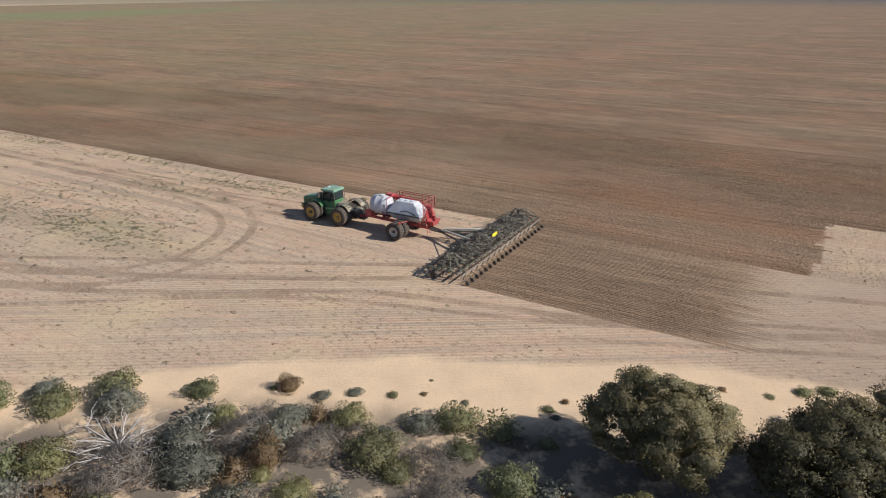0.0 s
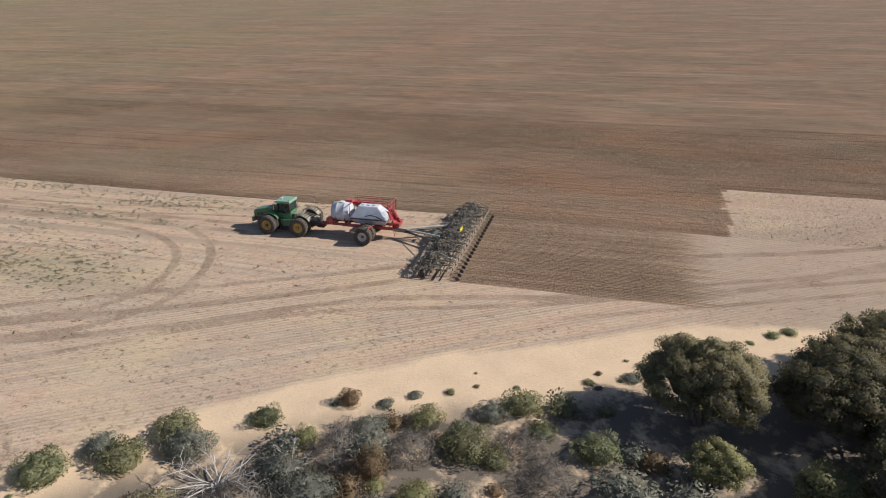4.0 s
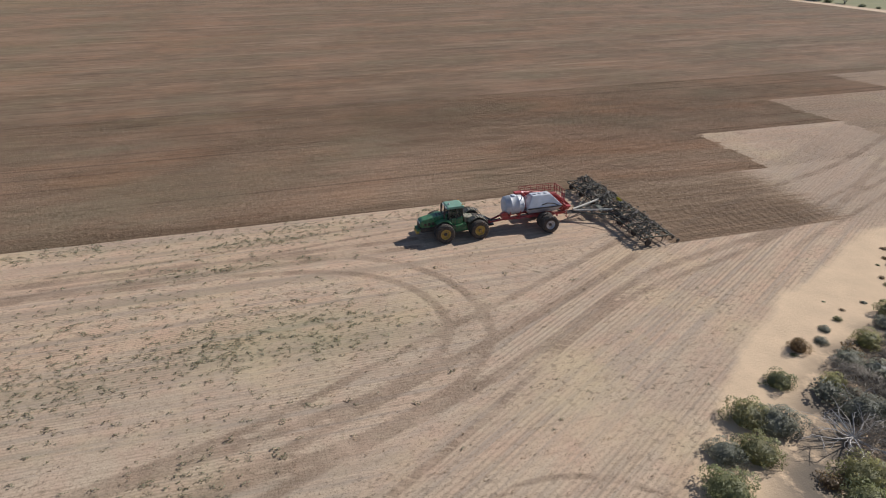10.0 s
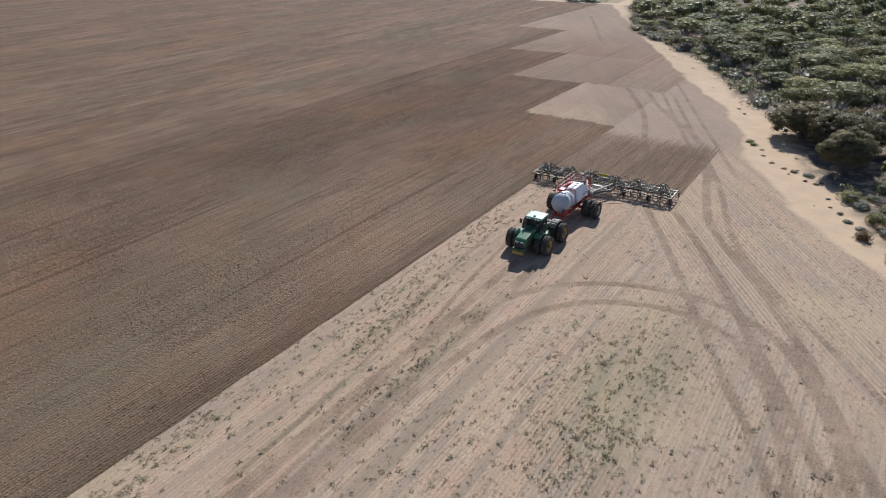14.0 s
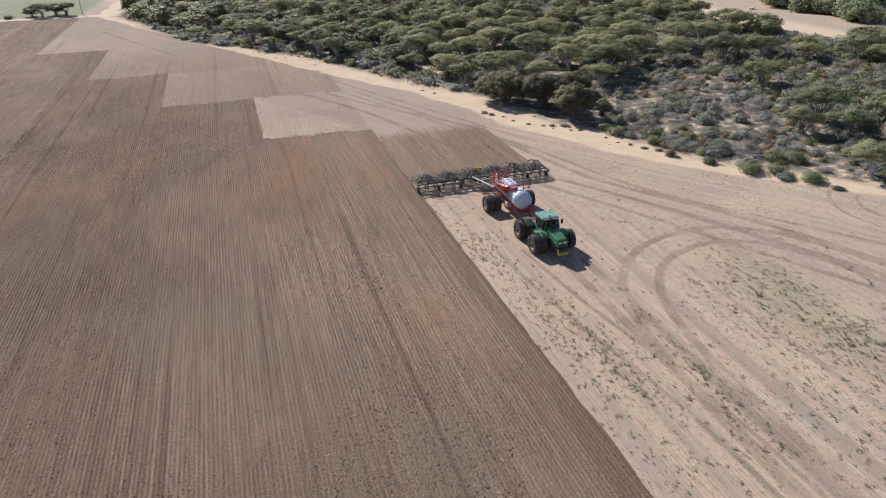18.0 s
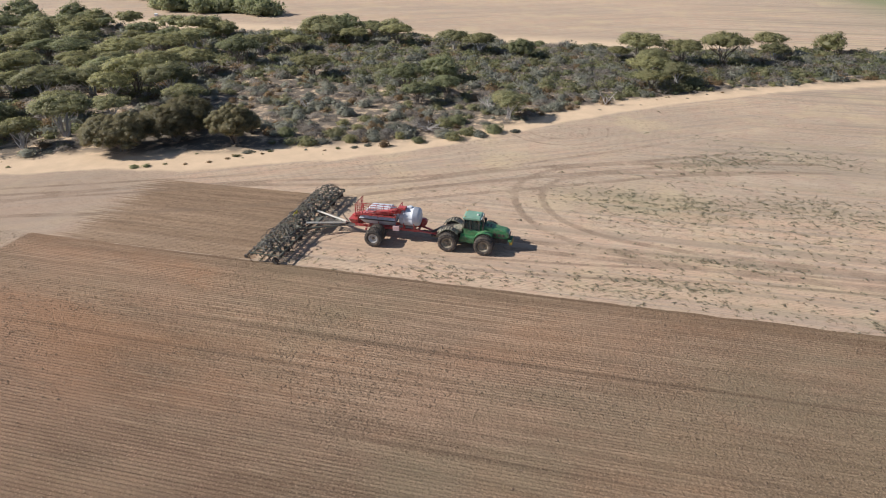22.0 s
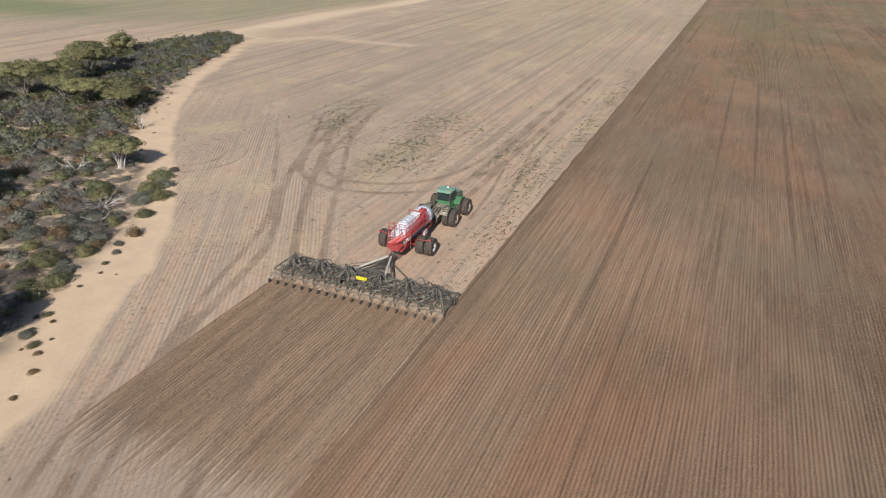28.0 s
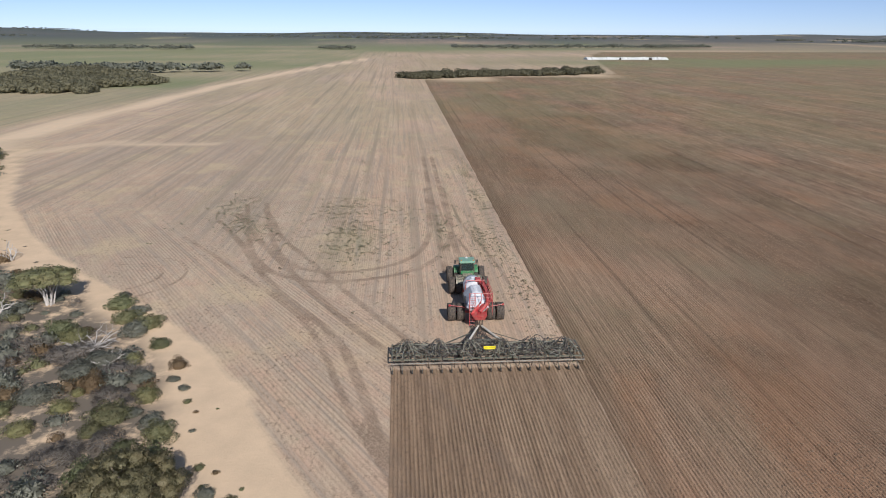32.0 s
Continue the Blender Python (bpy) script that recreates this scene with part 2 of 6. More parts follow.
def fresh_mask(x, y):
    return step(-0.1, 0.1, x + BAR_HALF) * (1 - step(-0.1, 0.1, x - EDGE_X)) * np.clip((y + 27) / 10, 0, 1) * (1 - step(-0.2, 0.4, y - 0.2))


def hills(x, y):
    far = np.hypot(x, y)
    h = (fractal(x / 900 + 7, y / 900, 21, 3) - 0.42) * 34 + (fractal(x / 330, y / 330 + 9, 23, 2) - 0.5) * 6
    left = 26 * np.exp(-(((x + 1900) / 800) ** 2 + ((y - 3300) / 700) ** 2))
    return (h + left) * step(700, 2600, far)


def build_ground():
    furrow = list(np.arange(round(-BAR_HALF / ROW), 64 / ROW, 0.25) * ROW)
    xs = axis(-70, 78, 0.5, 4600, [EDGE_X - 0.12, EDGE_X + 0.12, -BAR_HALF - 0.1, -BAR_HALF + 0.1] + furrow)
    ys = axis(-200, 100, 0.75, 4600)
    nx, ny = len(xs), len(ys)
    x, y = [a.ravel() for a in np.meshgrid(xs, ys)]
    till, fresh = till_mask(x, y), fresh_mask(x, y)
    wob = 5 * (fractal(x * 0.12, y * 0.12, 2) - 0.5) + 2 * (fractal(x * 0.6, y * 0.6, 12) - 0.5)
    inside = (y < 124) & (y > -420)
    sand = step(-1.2, 1.2, np.interp(y, SAND_Y, SAND_X) - x + 0.6 * wob) * inside * step(-140, -118, x)
    scrub = step(-2.5, 2.5, belt_edge(y) - x + wob * 1.2) * step(-3, 3, x - far_edge(y) + wob) * inside
    rut = np.full_like(x, -1.0)
    for ruts, width, deep in DRIVEN:
        for line in (flowing(r, 3) for r in ruts):
            rut = np.maximum(rut, np.clip(deep * (1 - away(x, y, line) / (1.10 * width)), -1, 1))
    rut = np.where(till > 0.5, -1.0, rut)
    road = [(-116, 60), (-119, 100), (-121, 138), (-117, 200), (-105, 352), (-86, 470), (-40, 700)]
    lane = (1 - step(4.2, 6.2, away(x, y, road) + 1.5 * (fractal(x * 0.2, y * 0.2, 8) - 0.5)))
    spur = [(-106, 112), (-90, 134), (-60, 131)]
    lane = np.maximum(lane, 0.6 * (1 - step(1.5, 4, away(x, y, spur))))
    back_lane = [(-126, -420), (-126, -60), (-122, 0), (-121, 60), (-114, 128)]
    lane = np.maximum(lane, 0.8 * (1 - step(2, 6, away(x, y, back_lane) + wob * 0.4)))
    ring = [(-20, 378), (-10, 378), (60, 393), (150, 430), (170, 436)]
    lane = np.maximum(lane, 0.7 * (1 - step(2, 6, away(x, y, ring))))
    # greening: weeds and young crop
    green = 0 * x
    for gx, gy, wx, wy, g in GREENED:
        green = np.maximum(green, g * np.exp(-(((x - gx) / wx) ** 2 + ((y - gy) / wy) ** 2)) * (0.4 + fractal(x * 0.25, y * 0.12, 41)))
    green = np.maximum(green, 0.55 * np.exp(-((x - 6.8) / 1.6) ** 2) * step(18, 40, y) * step(0.3, 0.8, fractal(x * 0.5, y * 0.12, 43)))
    for gx in (1.6, -6.5, -15.5, -25, -34, -44):
        green = np.maximum(green, 0.42 * np.exp(-((x - gx + 1.2 * (fractal(y * 0.03, x * 0 + gx, 47) - 0.5)) / 0.9) ** 2) * step(34, 55, y) * step(0.3, 0.7, fractal(x * 0.4, y * 0.06, 48)))
    green = np.maximum(green, 0.6 * step(70, 190, y) * step(0.30, 0.62, fractal(x / 18, y / 55, 49)))
    beyond = np.interp(y, [q[1] for q in road], [q[0] for q in road]) - 9 - x
    crop = step(0, 10, beyond) * step(150, 200, y - 0.25 * x) * (0.45 + 0.55 * step(0.35, 0.6, fractal(x / 150, y / 70, 45)))
    crop = np.maximum(crop, (1 - 0.6 * step(400, 600, x)) * step(560, 640, y + 0.2 * x) * step(0.35, 0.6, fractal(x / 500, y / 160, 46)))
    past = field_end(x) - y
    crop = np.maximum(crop, step(6, 9, past) * step(0, 6, x - np.interp(y, SAND_Y, SAND_X) - 4) * (0.7 + 0.3 * step(0.3, 0.6, fractal(x / 60, y / 60, 44))))
    crop = np.maximum(crop, step(-330, -420, y) * 0.8)
    lane = np.maximum(lane, 0.9 * step(0, 1.5, past + 0.8 * wob / 5) * (1 - step(4.5, 6.5, past)) * step(60, 70, x))
    z = hills(x, y)
    z += sand * 0.10 * (fractal(x * 0.25, y * 0.25, 51) - 0.5) + scrub * 0.5 * (fractal(x * 0.18, y * 0.18, 52) - 0.45)
    z -= 0.05 * np.clip(rut, 0, 1)
    z += (till + fresh) * 0.02 * (fractal(x * 1.2, y * 0.5, 53) - 0.5)
    comb = np.sin(x * 2 * math.pi / ROW) * (0.55 + 0.9 * fractal(x * 1.5, y * 0.4, 55, 2)) * (x > -BAR_HALF - 0.3) * (x < 64) * (np.abs(y) < 190)
    z += 0.042 * np.maximum(0.25 + 0.95 * step(0.40, 0.66, fractal(x * 0.05, y * 0.03, 56, 3)), step(10, -8, y)) * comb * np.clip(step(0.5, 0.9, till) + fresh, 0, 1)
    z += 0.02 * (fractal(x * 0.8, y * 0.8, 54) - 0.5)
    k = np.arange((nx - 1) * (ny - 1))
    a = k // (nx - 1) * nx + k % (nx - 1)
    me = mesh_of("ground", np.stack([x, y, z], 1), np.stack([a, a + 1, a + nx + 1, a + nx], 1))
    side = x - np.interp(y, SAND_Y, SAND_X)
    headland = (1 - step(20, 30, side + 6 * (fractal(x * 0.05, y * 0.05, 71) - 0.5))) * (1 - step(45, 75, y))
    # seeded soil tone kept in dry: paler beside the last pass, darker farther out
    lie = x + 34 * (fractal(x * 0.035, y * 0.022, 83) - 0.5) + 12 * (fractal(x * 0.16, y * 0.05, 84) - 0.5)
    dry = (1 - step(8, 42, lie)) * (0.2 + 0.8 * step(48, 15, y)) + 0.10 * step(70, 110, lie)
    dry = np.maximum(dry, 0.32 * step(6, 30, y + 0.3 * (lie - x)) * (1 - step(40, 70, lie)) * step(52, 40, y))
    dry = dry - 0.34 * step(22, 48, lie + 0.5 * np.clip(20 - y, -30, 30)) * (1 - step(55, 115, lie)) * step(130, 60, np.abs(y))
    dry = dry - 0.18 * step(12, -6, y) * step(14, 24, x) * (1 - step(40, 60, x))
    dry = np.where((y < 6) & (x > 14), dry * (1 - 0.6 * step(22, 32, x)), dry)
    # ground churned by turning at the field corner
    diag = 10.7 + 0.52 * (-28 - y)
    traffic = step(-1.5, 1.5, diag - x + 2 * (fractal(x * 0.2, y * 0.2, 81) - 0.5)) * step(-8, 0, x + 0.45 * (y + 28) + 14) * step(8, -6, y + 24)
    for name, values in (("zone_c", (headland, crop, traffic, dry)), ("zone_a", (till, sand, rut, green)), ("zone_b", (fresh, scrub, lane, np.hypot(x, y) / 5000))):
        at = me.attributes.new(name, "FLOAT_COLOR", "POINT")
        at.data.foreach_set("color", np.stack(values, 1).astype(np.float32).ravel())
    return me


def soil():
    m, t, b = mat("field soil")
    pos = node(t, "NewGeometry").outputs["Position"]
    xyz = node(t, "SeparateXYZ", (0, pos))
    a, bz = node(t, "Attribute", attribute_name="zone_a"), node(t, "Attribute", attribute_name="zone_b")
    za, zb = node(t, "SeparateColor", (0, a.outputs["Color"])), node(t, "SeparateColor", (0, bz.outputs["Color"]))
    till, sand, rut, green = za.outputs[0], za.outputs[1], za.outputs[2], a.outputs["Alpha"]
    fresh, scrub, lane = zb.outputs[0], zb.outputs[1], zb.outputs[2]
    flat = node(t, "CombineXYZ", (0, xyz.outputs[0]), (1, xyz.outputs[1])).outputs[0]
    c_at = node(t, "Attribute", attribute_name="zone_c")
    zc = node(t, "SeparateColor", (0, c_at.outputs["Color"]))
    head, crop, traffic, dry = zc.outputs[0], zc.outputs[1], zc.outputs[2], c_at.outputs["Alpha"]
    # across and along the sandy margin
    across = calc(t, "ADD", calc(t, "MULTIPLY", xyz.outputs[0], 0.845), calc(t, "MULTIPLY", xyz.outputs[1], 0.535))
    along = calc(t, "SUBTRACT", calc(t, "MULTIPLY", xyz.outputs[1], 0.845), calc(t, "MULTIPLY", xyz.outputs[0], 0.535))
    slant = node(t, "CombineXYZ", (0, across), (1, along)).outputs[0]
    broad = noise_at(t, stretch(t, flat, 0.020, 0.006), 1.0, 4, 0.6)
    streak = noise_at(t, stretch(t, flat, 0.22, 0.010), 1.0, 4, 0.65)
    line = noise_at(t, stretch(t, flat, 1.3, 0.03), 1.0, 3, 0.6)
    def lean(square, leaning):
        return calc(t, "ADD", calc(t, "MULTIPLY", square, calc(t, "SUBTRACT", 1.0, head)), calc(t, "MULTIPLY", leaning, head))

    s_streak = lean(streak, noise_at(t, stretch(t, slant, 0.30, 0.012), 1.0, 4, 0.65))
    s_line = lean(line, noise_at(t, stretch(t, slant, 1.1, 0.02), 1.0, 4, 0.65))
    grain = noise_at(t, flat, 3.0, 6, 0.75)
    speck = noise_at(t, flat, 7.0, 3, 0.7)
    mid = noise_at(t, flat, 0.35, 4, 0.6)
    # wheel ruts with crumbled edges
    edge = calc(t, "ADD", rut, calc(t, "MULTIPLY", calc(t, "SUBTRACT", grain, 0.5), 0.35))
    rut = calc(t, "MULTIPLY", ramp(t, edge, 0.20, 0.50), ramp(t, noise_at(t, flat, 0.25, 3, 0.6), 0.25, 0.6))
    afar = calc(t, "MULTIPLY", ramp(t, bz.outputs["Alpha"], 0.035, 0.10), 0.75)
    blot = noise_at(t, stretch(t, flat, 0.055, 0.055), 1.0, 7, 0.72)
    streak = calc(t, "ADD", calc(t, "MULTIPLY", streak, calc(t, "SUBTRACT", 1.0, afar)), calc(t, "MULTIPLY", blot, afar))
    line = calc(t, "ADD", calc(t, "MULTIPLY", line, calc(t, "SUBTRACT", 1.0, afar)), calc(t, "MULTIPLY", noise_at(t, flat, 0.12, 5, 0.65), afar))
    # rows drilled 0.3 m apart
    near = calc(t, "SUBTRACT", 1.0, ramp(t, bz.outputs["Alpha"], 0.016, 0.045))
    s_row = calc(t, "MULTIPLY", calc(t, "SINE", calc(t, "MULTIPLY", across, 2 * math.pi / 0.42)), near)
    row = calc(t, "MULTIPLY", calc(t, "SINE", calc(t, "MULTIPLY", xyz.outputs[0], 2 * math.pi / ROW)), near)
    s_row = lean(row, s_row)
    clear_rows = noise_at(t, stretch(t, flat, 0.10, 0.05), 1.0, 3, 0.6)
    row = calc(t, "MULTIPLY", row, calc(t, "ADD", 0.15, calc(t, "MULTIPLY", 0.85, ramp(t, clear_rows, 0.46, 0.70))))
    gap = noise_at(t, stretch(t, flat, 3.2, 0.35), 1.0, 3, 0.7)
    # seeded land
    c_till = mixed(t, ramp(t, calc(t, "ADD", calc(t, "MULTIPLY", streak, 0.6), calc(t, "MULTIPLY", line, 0.4)), 0.36, 0.62), TILL_DARK, TILL_LIGHT)
    c_till = mixed(t, calc(t, "MULTIPLY", ramp(t, broad, 0.46, 0.70), 0.6), c_till, TILL_RED)
    patch = noise_at(t, stretch(t, flat, 0.075, 0.014), 1.0, 6, 0.66)
    c_till = mixed(t, calc(t, "MULTIPLY", ramp(t, patch, 0.50, 0.68), 0.65), c_till, TILL_RED)
    c_till = mixed(t, calc(t, "MULTIPLY", ramp(t, patch, 0.50, 0.34), 0.55), c_till, TILL_BROWN)
    c_till = mixed(t, calc(t, "MULTIPLY", ramp(t, mid, 0.5, 0.75), 0.35), c_till, TILL_GREY)
    c_till = mixed(t, calc(t, "MULTIPLY", ramp(t, calc(t, "ADD", calc(t, "MULTIPLY", row, 0.16), gap), 0.45, 0.85), 0.24), c_till, TILL_PALE)
    c_till = mixed(t, calc(t, "MULTIPLY", ramp(t, calc(t, "ADD", grain, calc(t, "MULTIPLY", line, 0.35)), 0.70, 0.86), 0.62), c_till, TILL_DEEP)
    c_till = mixed(t, calc(t, "MULTIPLY", calc(t, "MULTIPLY", afar, ramp(t, noise_at(t, stretch(t, flat, 0.035, 0.028), 1.0, 7, 0.74), 0.52, 0.66)), 0.8), c_till, TILL_PALE)
    c_till = mixed(t, calc(t, "MULTIPLY", calc(t, "MULTIPLY", afar, ramp(t, blot, 0.48, 0.36)), 0.7), c_till, TILL_BROWN)
    # distance haze painted in: seeded soil turns paler and greyer far off
    c_till = mixed(t, calc(t, "MULTIPLY", afar, 0.5), c_till, (0.305, 0.245, 0.188))
    rowvar = noise_at(t, stretch(t, flat, 3.28, 0.05), 1.0, 2, 0.6)
    c_till = mixed(t, calc(t, "MULTIPLY", calc(t, "MULTIPLY", near, ramp(t, calc(t, "ADD", rowvar, calc(t, "MULTIPLY", row, 0.13)), 0.46, 0.36)), 0.60), c_till, TILL_BROWN)
    c_till = mixed(t, calc(t, "MULTIPLY", calc(t, "MULTIPLY", near, ramp(t, rowvar, 0.53, 0.64)), 0.42), c_till, TILL_PALE)
    c_till = mixed(t, calc(t, "MULTIPLY", ramp(t, noise_at(t, flat, 0.11, 4, 0.6), 0.54, 0.70), 0.55), c_till, TILL_RED)
    # pits of the crumb relief are darkened in colour too, as shade
    crumb = noise_at(t, stretch(t, flat, 5.5, 3.6), 1.0, 3, 0.7)
    c_till = mixed(t, calc(t, "MULTIPLY", calc(t, "MULTIPLY", near, ramp(t, calc(t, "ADD", crumb, calc(t, "MULTIPLY", row, 0.05)), 0.54, 0.68)), 0.42), c_till, TILL_PALE)
    c_till = mixed(t, calc(t, "MULTIPLY", calc(t, "MULTIPLY", near, ramp(t, calc(t, "ADD", crumb, calc(t, "MULTIPLY", row, 0.06)), 0.46, 0.35)), 0.70), c_till, TILL_DEEP)
    lumps = calc(t, "MULTIPLY", ramp(t, noise_at(t, stretch(t, flat, 4.2, 2.4), 1.0, 3, 0.65), 0.56, 0.66), ramp(t, noise_at(t, stretch(t, flat, 0.16, 0.07), 1.0, 4, 0.65), 0.38, 0.60))
    c_till = mixed(t, calc(t, "MULTIPLY", lumps, 0.45), c_till, TILL_DEEP)
    # soil tone by zone: brown where the value is low, palest where high
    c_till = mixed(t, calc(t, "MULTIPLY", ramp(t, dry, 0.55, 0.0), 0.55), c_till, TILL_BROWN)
    c_till = mixed(t, calc(t, "MULTIPLY", dry, calc(t, "ADD", 0.20, calc(t, "MULTIPLY", 0.35, ramp(t, calc(t, "ADD", rowvar, calc(t, "MULTIPLY", row, 0.10)), 0.40, 0.60)))), c_till, TILL_PALEST)
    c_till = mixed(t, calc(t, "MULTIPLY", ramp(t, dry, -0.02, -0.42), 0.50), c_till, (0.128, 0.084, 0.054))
    # combed look: pale ridges, shaded furrow bottoms painted dark, both broken along the row
    torn = noise_at(t, stretch(t, flat, 2.4, 0.30), 1.0, 4, 0.7)
    comb = calc(t, "ADD", row, calc(t, "MULTIPLY", calc(t, "SUBTRACT", torn, 0.5), 4.2))
    c_till = mixed(t, calc(t, "MULTIPLY", calc(t, "MULTIPLY", near, ramp(t, comb, 0.15, 1.3)), 0.32), c_till, TILL_PALE)
    c_till = mixed(t, calc(t, "MULTIPLY", calc(t, "MULTIPLY", near, ramp(t, comb, -0.05, -1.0)), 0.36), c_till, TILL_FURROW)
    fine = noise_at(t, stretch(t, flat, 1.9, 0.11), 1.0, 5, 0.72)
    c_till = mixed(t, calc(t, "MULTIPLY", ramp(t, fine, 0.52, 0.70), 0.42), c_till, TILL_PALE)
    c_till = mixed(t, calc(t, "MULTIPLY", ramp(t, fine, 0.48, 0.33), 0.40), c_till, TILL_FURROW)
    # crumbs: pale dry clods, and hollows with their shade painted dark, a hand wide
    pebble = noise_at(t, stretch(t, flat, 8.0, 6.5), 1.0, 2, 0.6)
    here = ramp(t, noise_at(t, stretch(t, flat, 0.2, 0.1), 1.0, 4, 0.65), 0.30, 0.62)
    c_till = mixed(t, calc(t, "MULTIPLY", calc(t, "MULTIPLY", near, ramp(t, pebble, 0.56, 0.66)), calc(t, "ADD", 0.15, calc(t, "MULTIPLY", here, 0.5))), c_till, TILL_PALEST)
    c_till = mixed(t, calc(t, "MULTIPLY", calc(t, "MULTIPLY", near, ramp(t, pebble, 0.45, 0.36)), calc(t, "ADD", 0.25, calc(t, "MULTIPLY", here, 0.5))), c_till, TILL_DEEP)
    # rusty, yellowish and greyish patches
    rust = noise_at(t, stretch(t, flat, 0.06, 0.026), 1.0, 6, 0.66)
    c_till = mixed(t, calc(t, "MULTIPLY", ramp(t, rust, 0.51, 0.64), 0.44), c_till, (0.330, 0.178, 0.100))
    c_till = mixed(t, calc(t, "MULTIPLY", ramp(t, rust, 0.48, 0.36), 0.50), c_till, (0.222, 0.186, 0.122))
    c_till = mixed(t, calc(t, "MULTIPLY", ramp(t, noise_at(t, stretch(t, flat, 0.09, 0.012), 1.0, 5, 0.68), 0.54, 0.68), 0.45), c_till, (0.236, 0.186, 0.128))
    tone = noise_at(t, stretch(t, flat, 0.045, 0.030), 1.0, 4, 0.6)
    c_till = mixed(t, calc(t, "MULTIPLY", ramp(t, tone, 0.50, 0.64), 0.38), c_till, (0.375, 0.235, 0.155))
    c_till = mixed(t, calc(t, "MULTIPLY", ramp(t, tone, 0.48, 0.36), 0.34), c_till, (0.205, 0.165, 0.100))
    c_till = mixed(t, 0.10, c_till, (0.275, 0.165, 0.100))
    # dark seams between drill runs, and the crumbled outer run
    run = noise_at(t, stretch(t, flat, 0.95, 0.007), 1.0, 3, 0.6)
    c_till = mixed(t, calc(t, "MULTIPLY", ramp(t, run, 0.57, 0.66), 0.50), c_till, TILL_FURROW)
    rim = calc(t, "ADD", xyz.outputs[0], calc(t, "MULTIPLY", calc(t, "SUBTRACT", gap, 0.5), 1.6))
    c_till = mixed(t, calc(t, "MULTIPLY", ramp(t, rim, EDGE_X + 2.7, EDGE_X + 1.5), 0.36), c_till, TILL_BROWN)
    # long pale and dark seams in the land farther out
    out_far = ramp(t, xyz.outputs[0], 35.0, 90.0)
    mottle = noise_at(t, stretch(t, flat, 0.9, 0.16), 1.0, 5, 0.74)
    c_till = mixed(t, calc(t, "MULTIPLY", calc(t, "MULTIPLY", out_far, ramp(t, mottle, 0.54, 0.66)), 0.42), c_till, TILL_PALE)
    c_till = mixed(t, calc(t, "MULTIPLY", calc(t, "MULTIPLY", out_far, ramp(t, mottle, 0.47, 0.35)), 0.50), c_till, TILL_FURROW)
    seam = noise_at(t, stretch(t, flat, 0.24, 0.016), 1.0, 6, 0.72)
    c_till = mixed(t, calc(t, "MULTIPLY", calc(t, "MULTIPLY", out_far, ramp(t, seam, 0.54, 0.68)), 0.42), c_till, TILL_PALE)
    c_till = mixed(t, calc(t, "MULTIPLY", calc(t, "MULTIPLY", out_far, ramp(t, seam, 0.47, 0.34)), 0.45), c_till, TILL_FURROW)
    # stubble
    c_stub = mixed(t, ramp(t, s_streak, 0.3, 0.7), STUB_TAN, STUB_PALE)
    c_stub = mixed(t, calc(t, "MULTIPLY", ramp(t, mid, 0.40, 0.65), 0.75), c_stub, STUB_PINK)
    c_stub = mixed(t, calc(t, "MULTIPLY", ramp(t, broad, 0.45, 0.65), 0.55), c_stub, STUB_GREY)
    c_stub = mixed(t, calc(t, "MULTIPLY", ramp(t, calc(t, "ADD", calc(t, "MULTIPLY", s_row, 0.07), gap), 0.46, 0.78), 0.38), c_stub, STUB_DARK)
    c_stub = mixed(t, calc(t, "MULTIPLY", ramp(t, s_line, 0.49, 0.62), 0.75), c_stub, STUB_GREY)
    c_stub = mixed(t, calc(t, "MULTIPLY", ramp(t, speck, 0.55, 0.66), 0.72), c_stub, STUB_DARK)
    c_stub = mixed(t, calc(t, "MULTIPLY", calc(t, "MULTIPLY", ramp(t, s_row, 0.1, 0.9), ramp(t, noise_at(t, stretch(t, slant, 0.16, 0.03), 1.0, 4, 0.65), 0.42, 0.64)), 0.42), c_stub, STUB_DARK)
    c_stub = mixed(t, calc(t, "MULTIPLY", ramp(t, noise_at(t, flat, 0.085, 4, 0.6), 0.52, 0.68), 0.55), c_stub, (0.555, 0.435, 0.270))
    tuft = calc(t, "MULTIPLY", ramp(t, noise_at(t, stretch(t, flat, 2.6, 1.7), 1.0, 3, 0.65), 0.55, 0.64), ramp(t, noise_at(t, stretch(t, flat, 0.12, 0.06), 1.0, 4, 0.65), 0.36, 0.62))
    c_stub = mixed(t, calc(t, "MULTIPLY", calc(t, "MULTIPLY", tuft, near), 0.80), c_stub, STUB_DARK)
    lanes = ramp(t, noise_at(t, stretch(t, flat, 0.42, 0.004), 1.0, 3, 0.6), 0.53, 0.65)
    c_stub = mixed(t, calc(t, "MULTIPLY", calc(t, "MULTIPLY", lanes, calc(t, "SUBTRACT", 1.0, head)), 0.68), c_stub, (0.29, 0.235, 0.175))
    worn = calc(t, "MULTIPLY", traffic, ramp(t, calc(t, "ADD", s_streak, calc(t, "MULTIPLY", mid, 0.5)), 0.45, 0.95))
    c_stub = mixed(t, calc(t, "MULTIPLY", worn, 0.75), c_stub, (0.285, 0.225, 0.168))
    # red airborne dust haze along the last passes, put into the stubble colour
    dust_haze = calc(t, "MULTIPLY", ramp(t, xyz.outputs[0], -22.0, -4.0), ramp(t, noise_at(t, flat, 0.06, 3, 0.6), 0.30, 0.60))
    c_stub = mixed(t, calc(t, "MULTIPLY", dust_haze, 0.24), c_stub, (0.485, 0.318, 0.226))
    # fresh strip
    c_fresh = mixed(t, ramp(t, line, 0.35, 0.65), FRESH_A, FRESH_B)
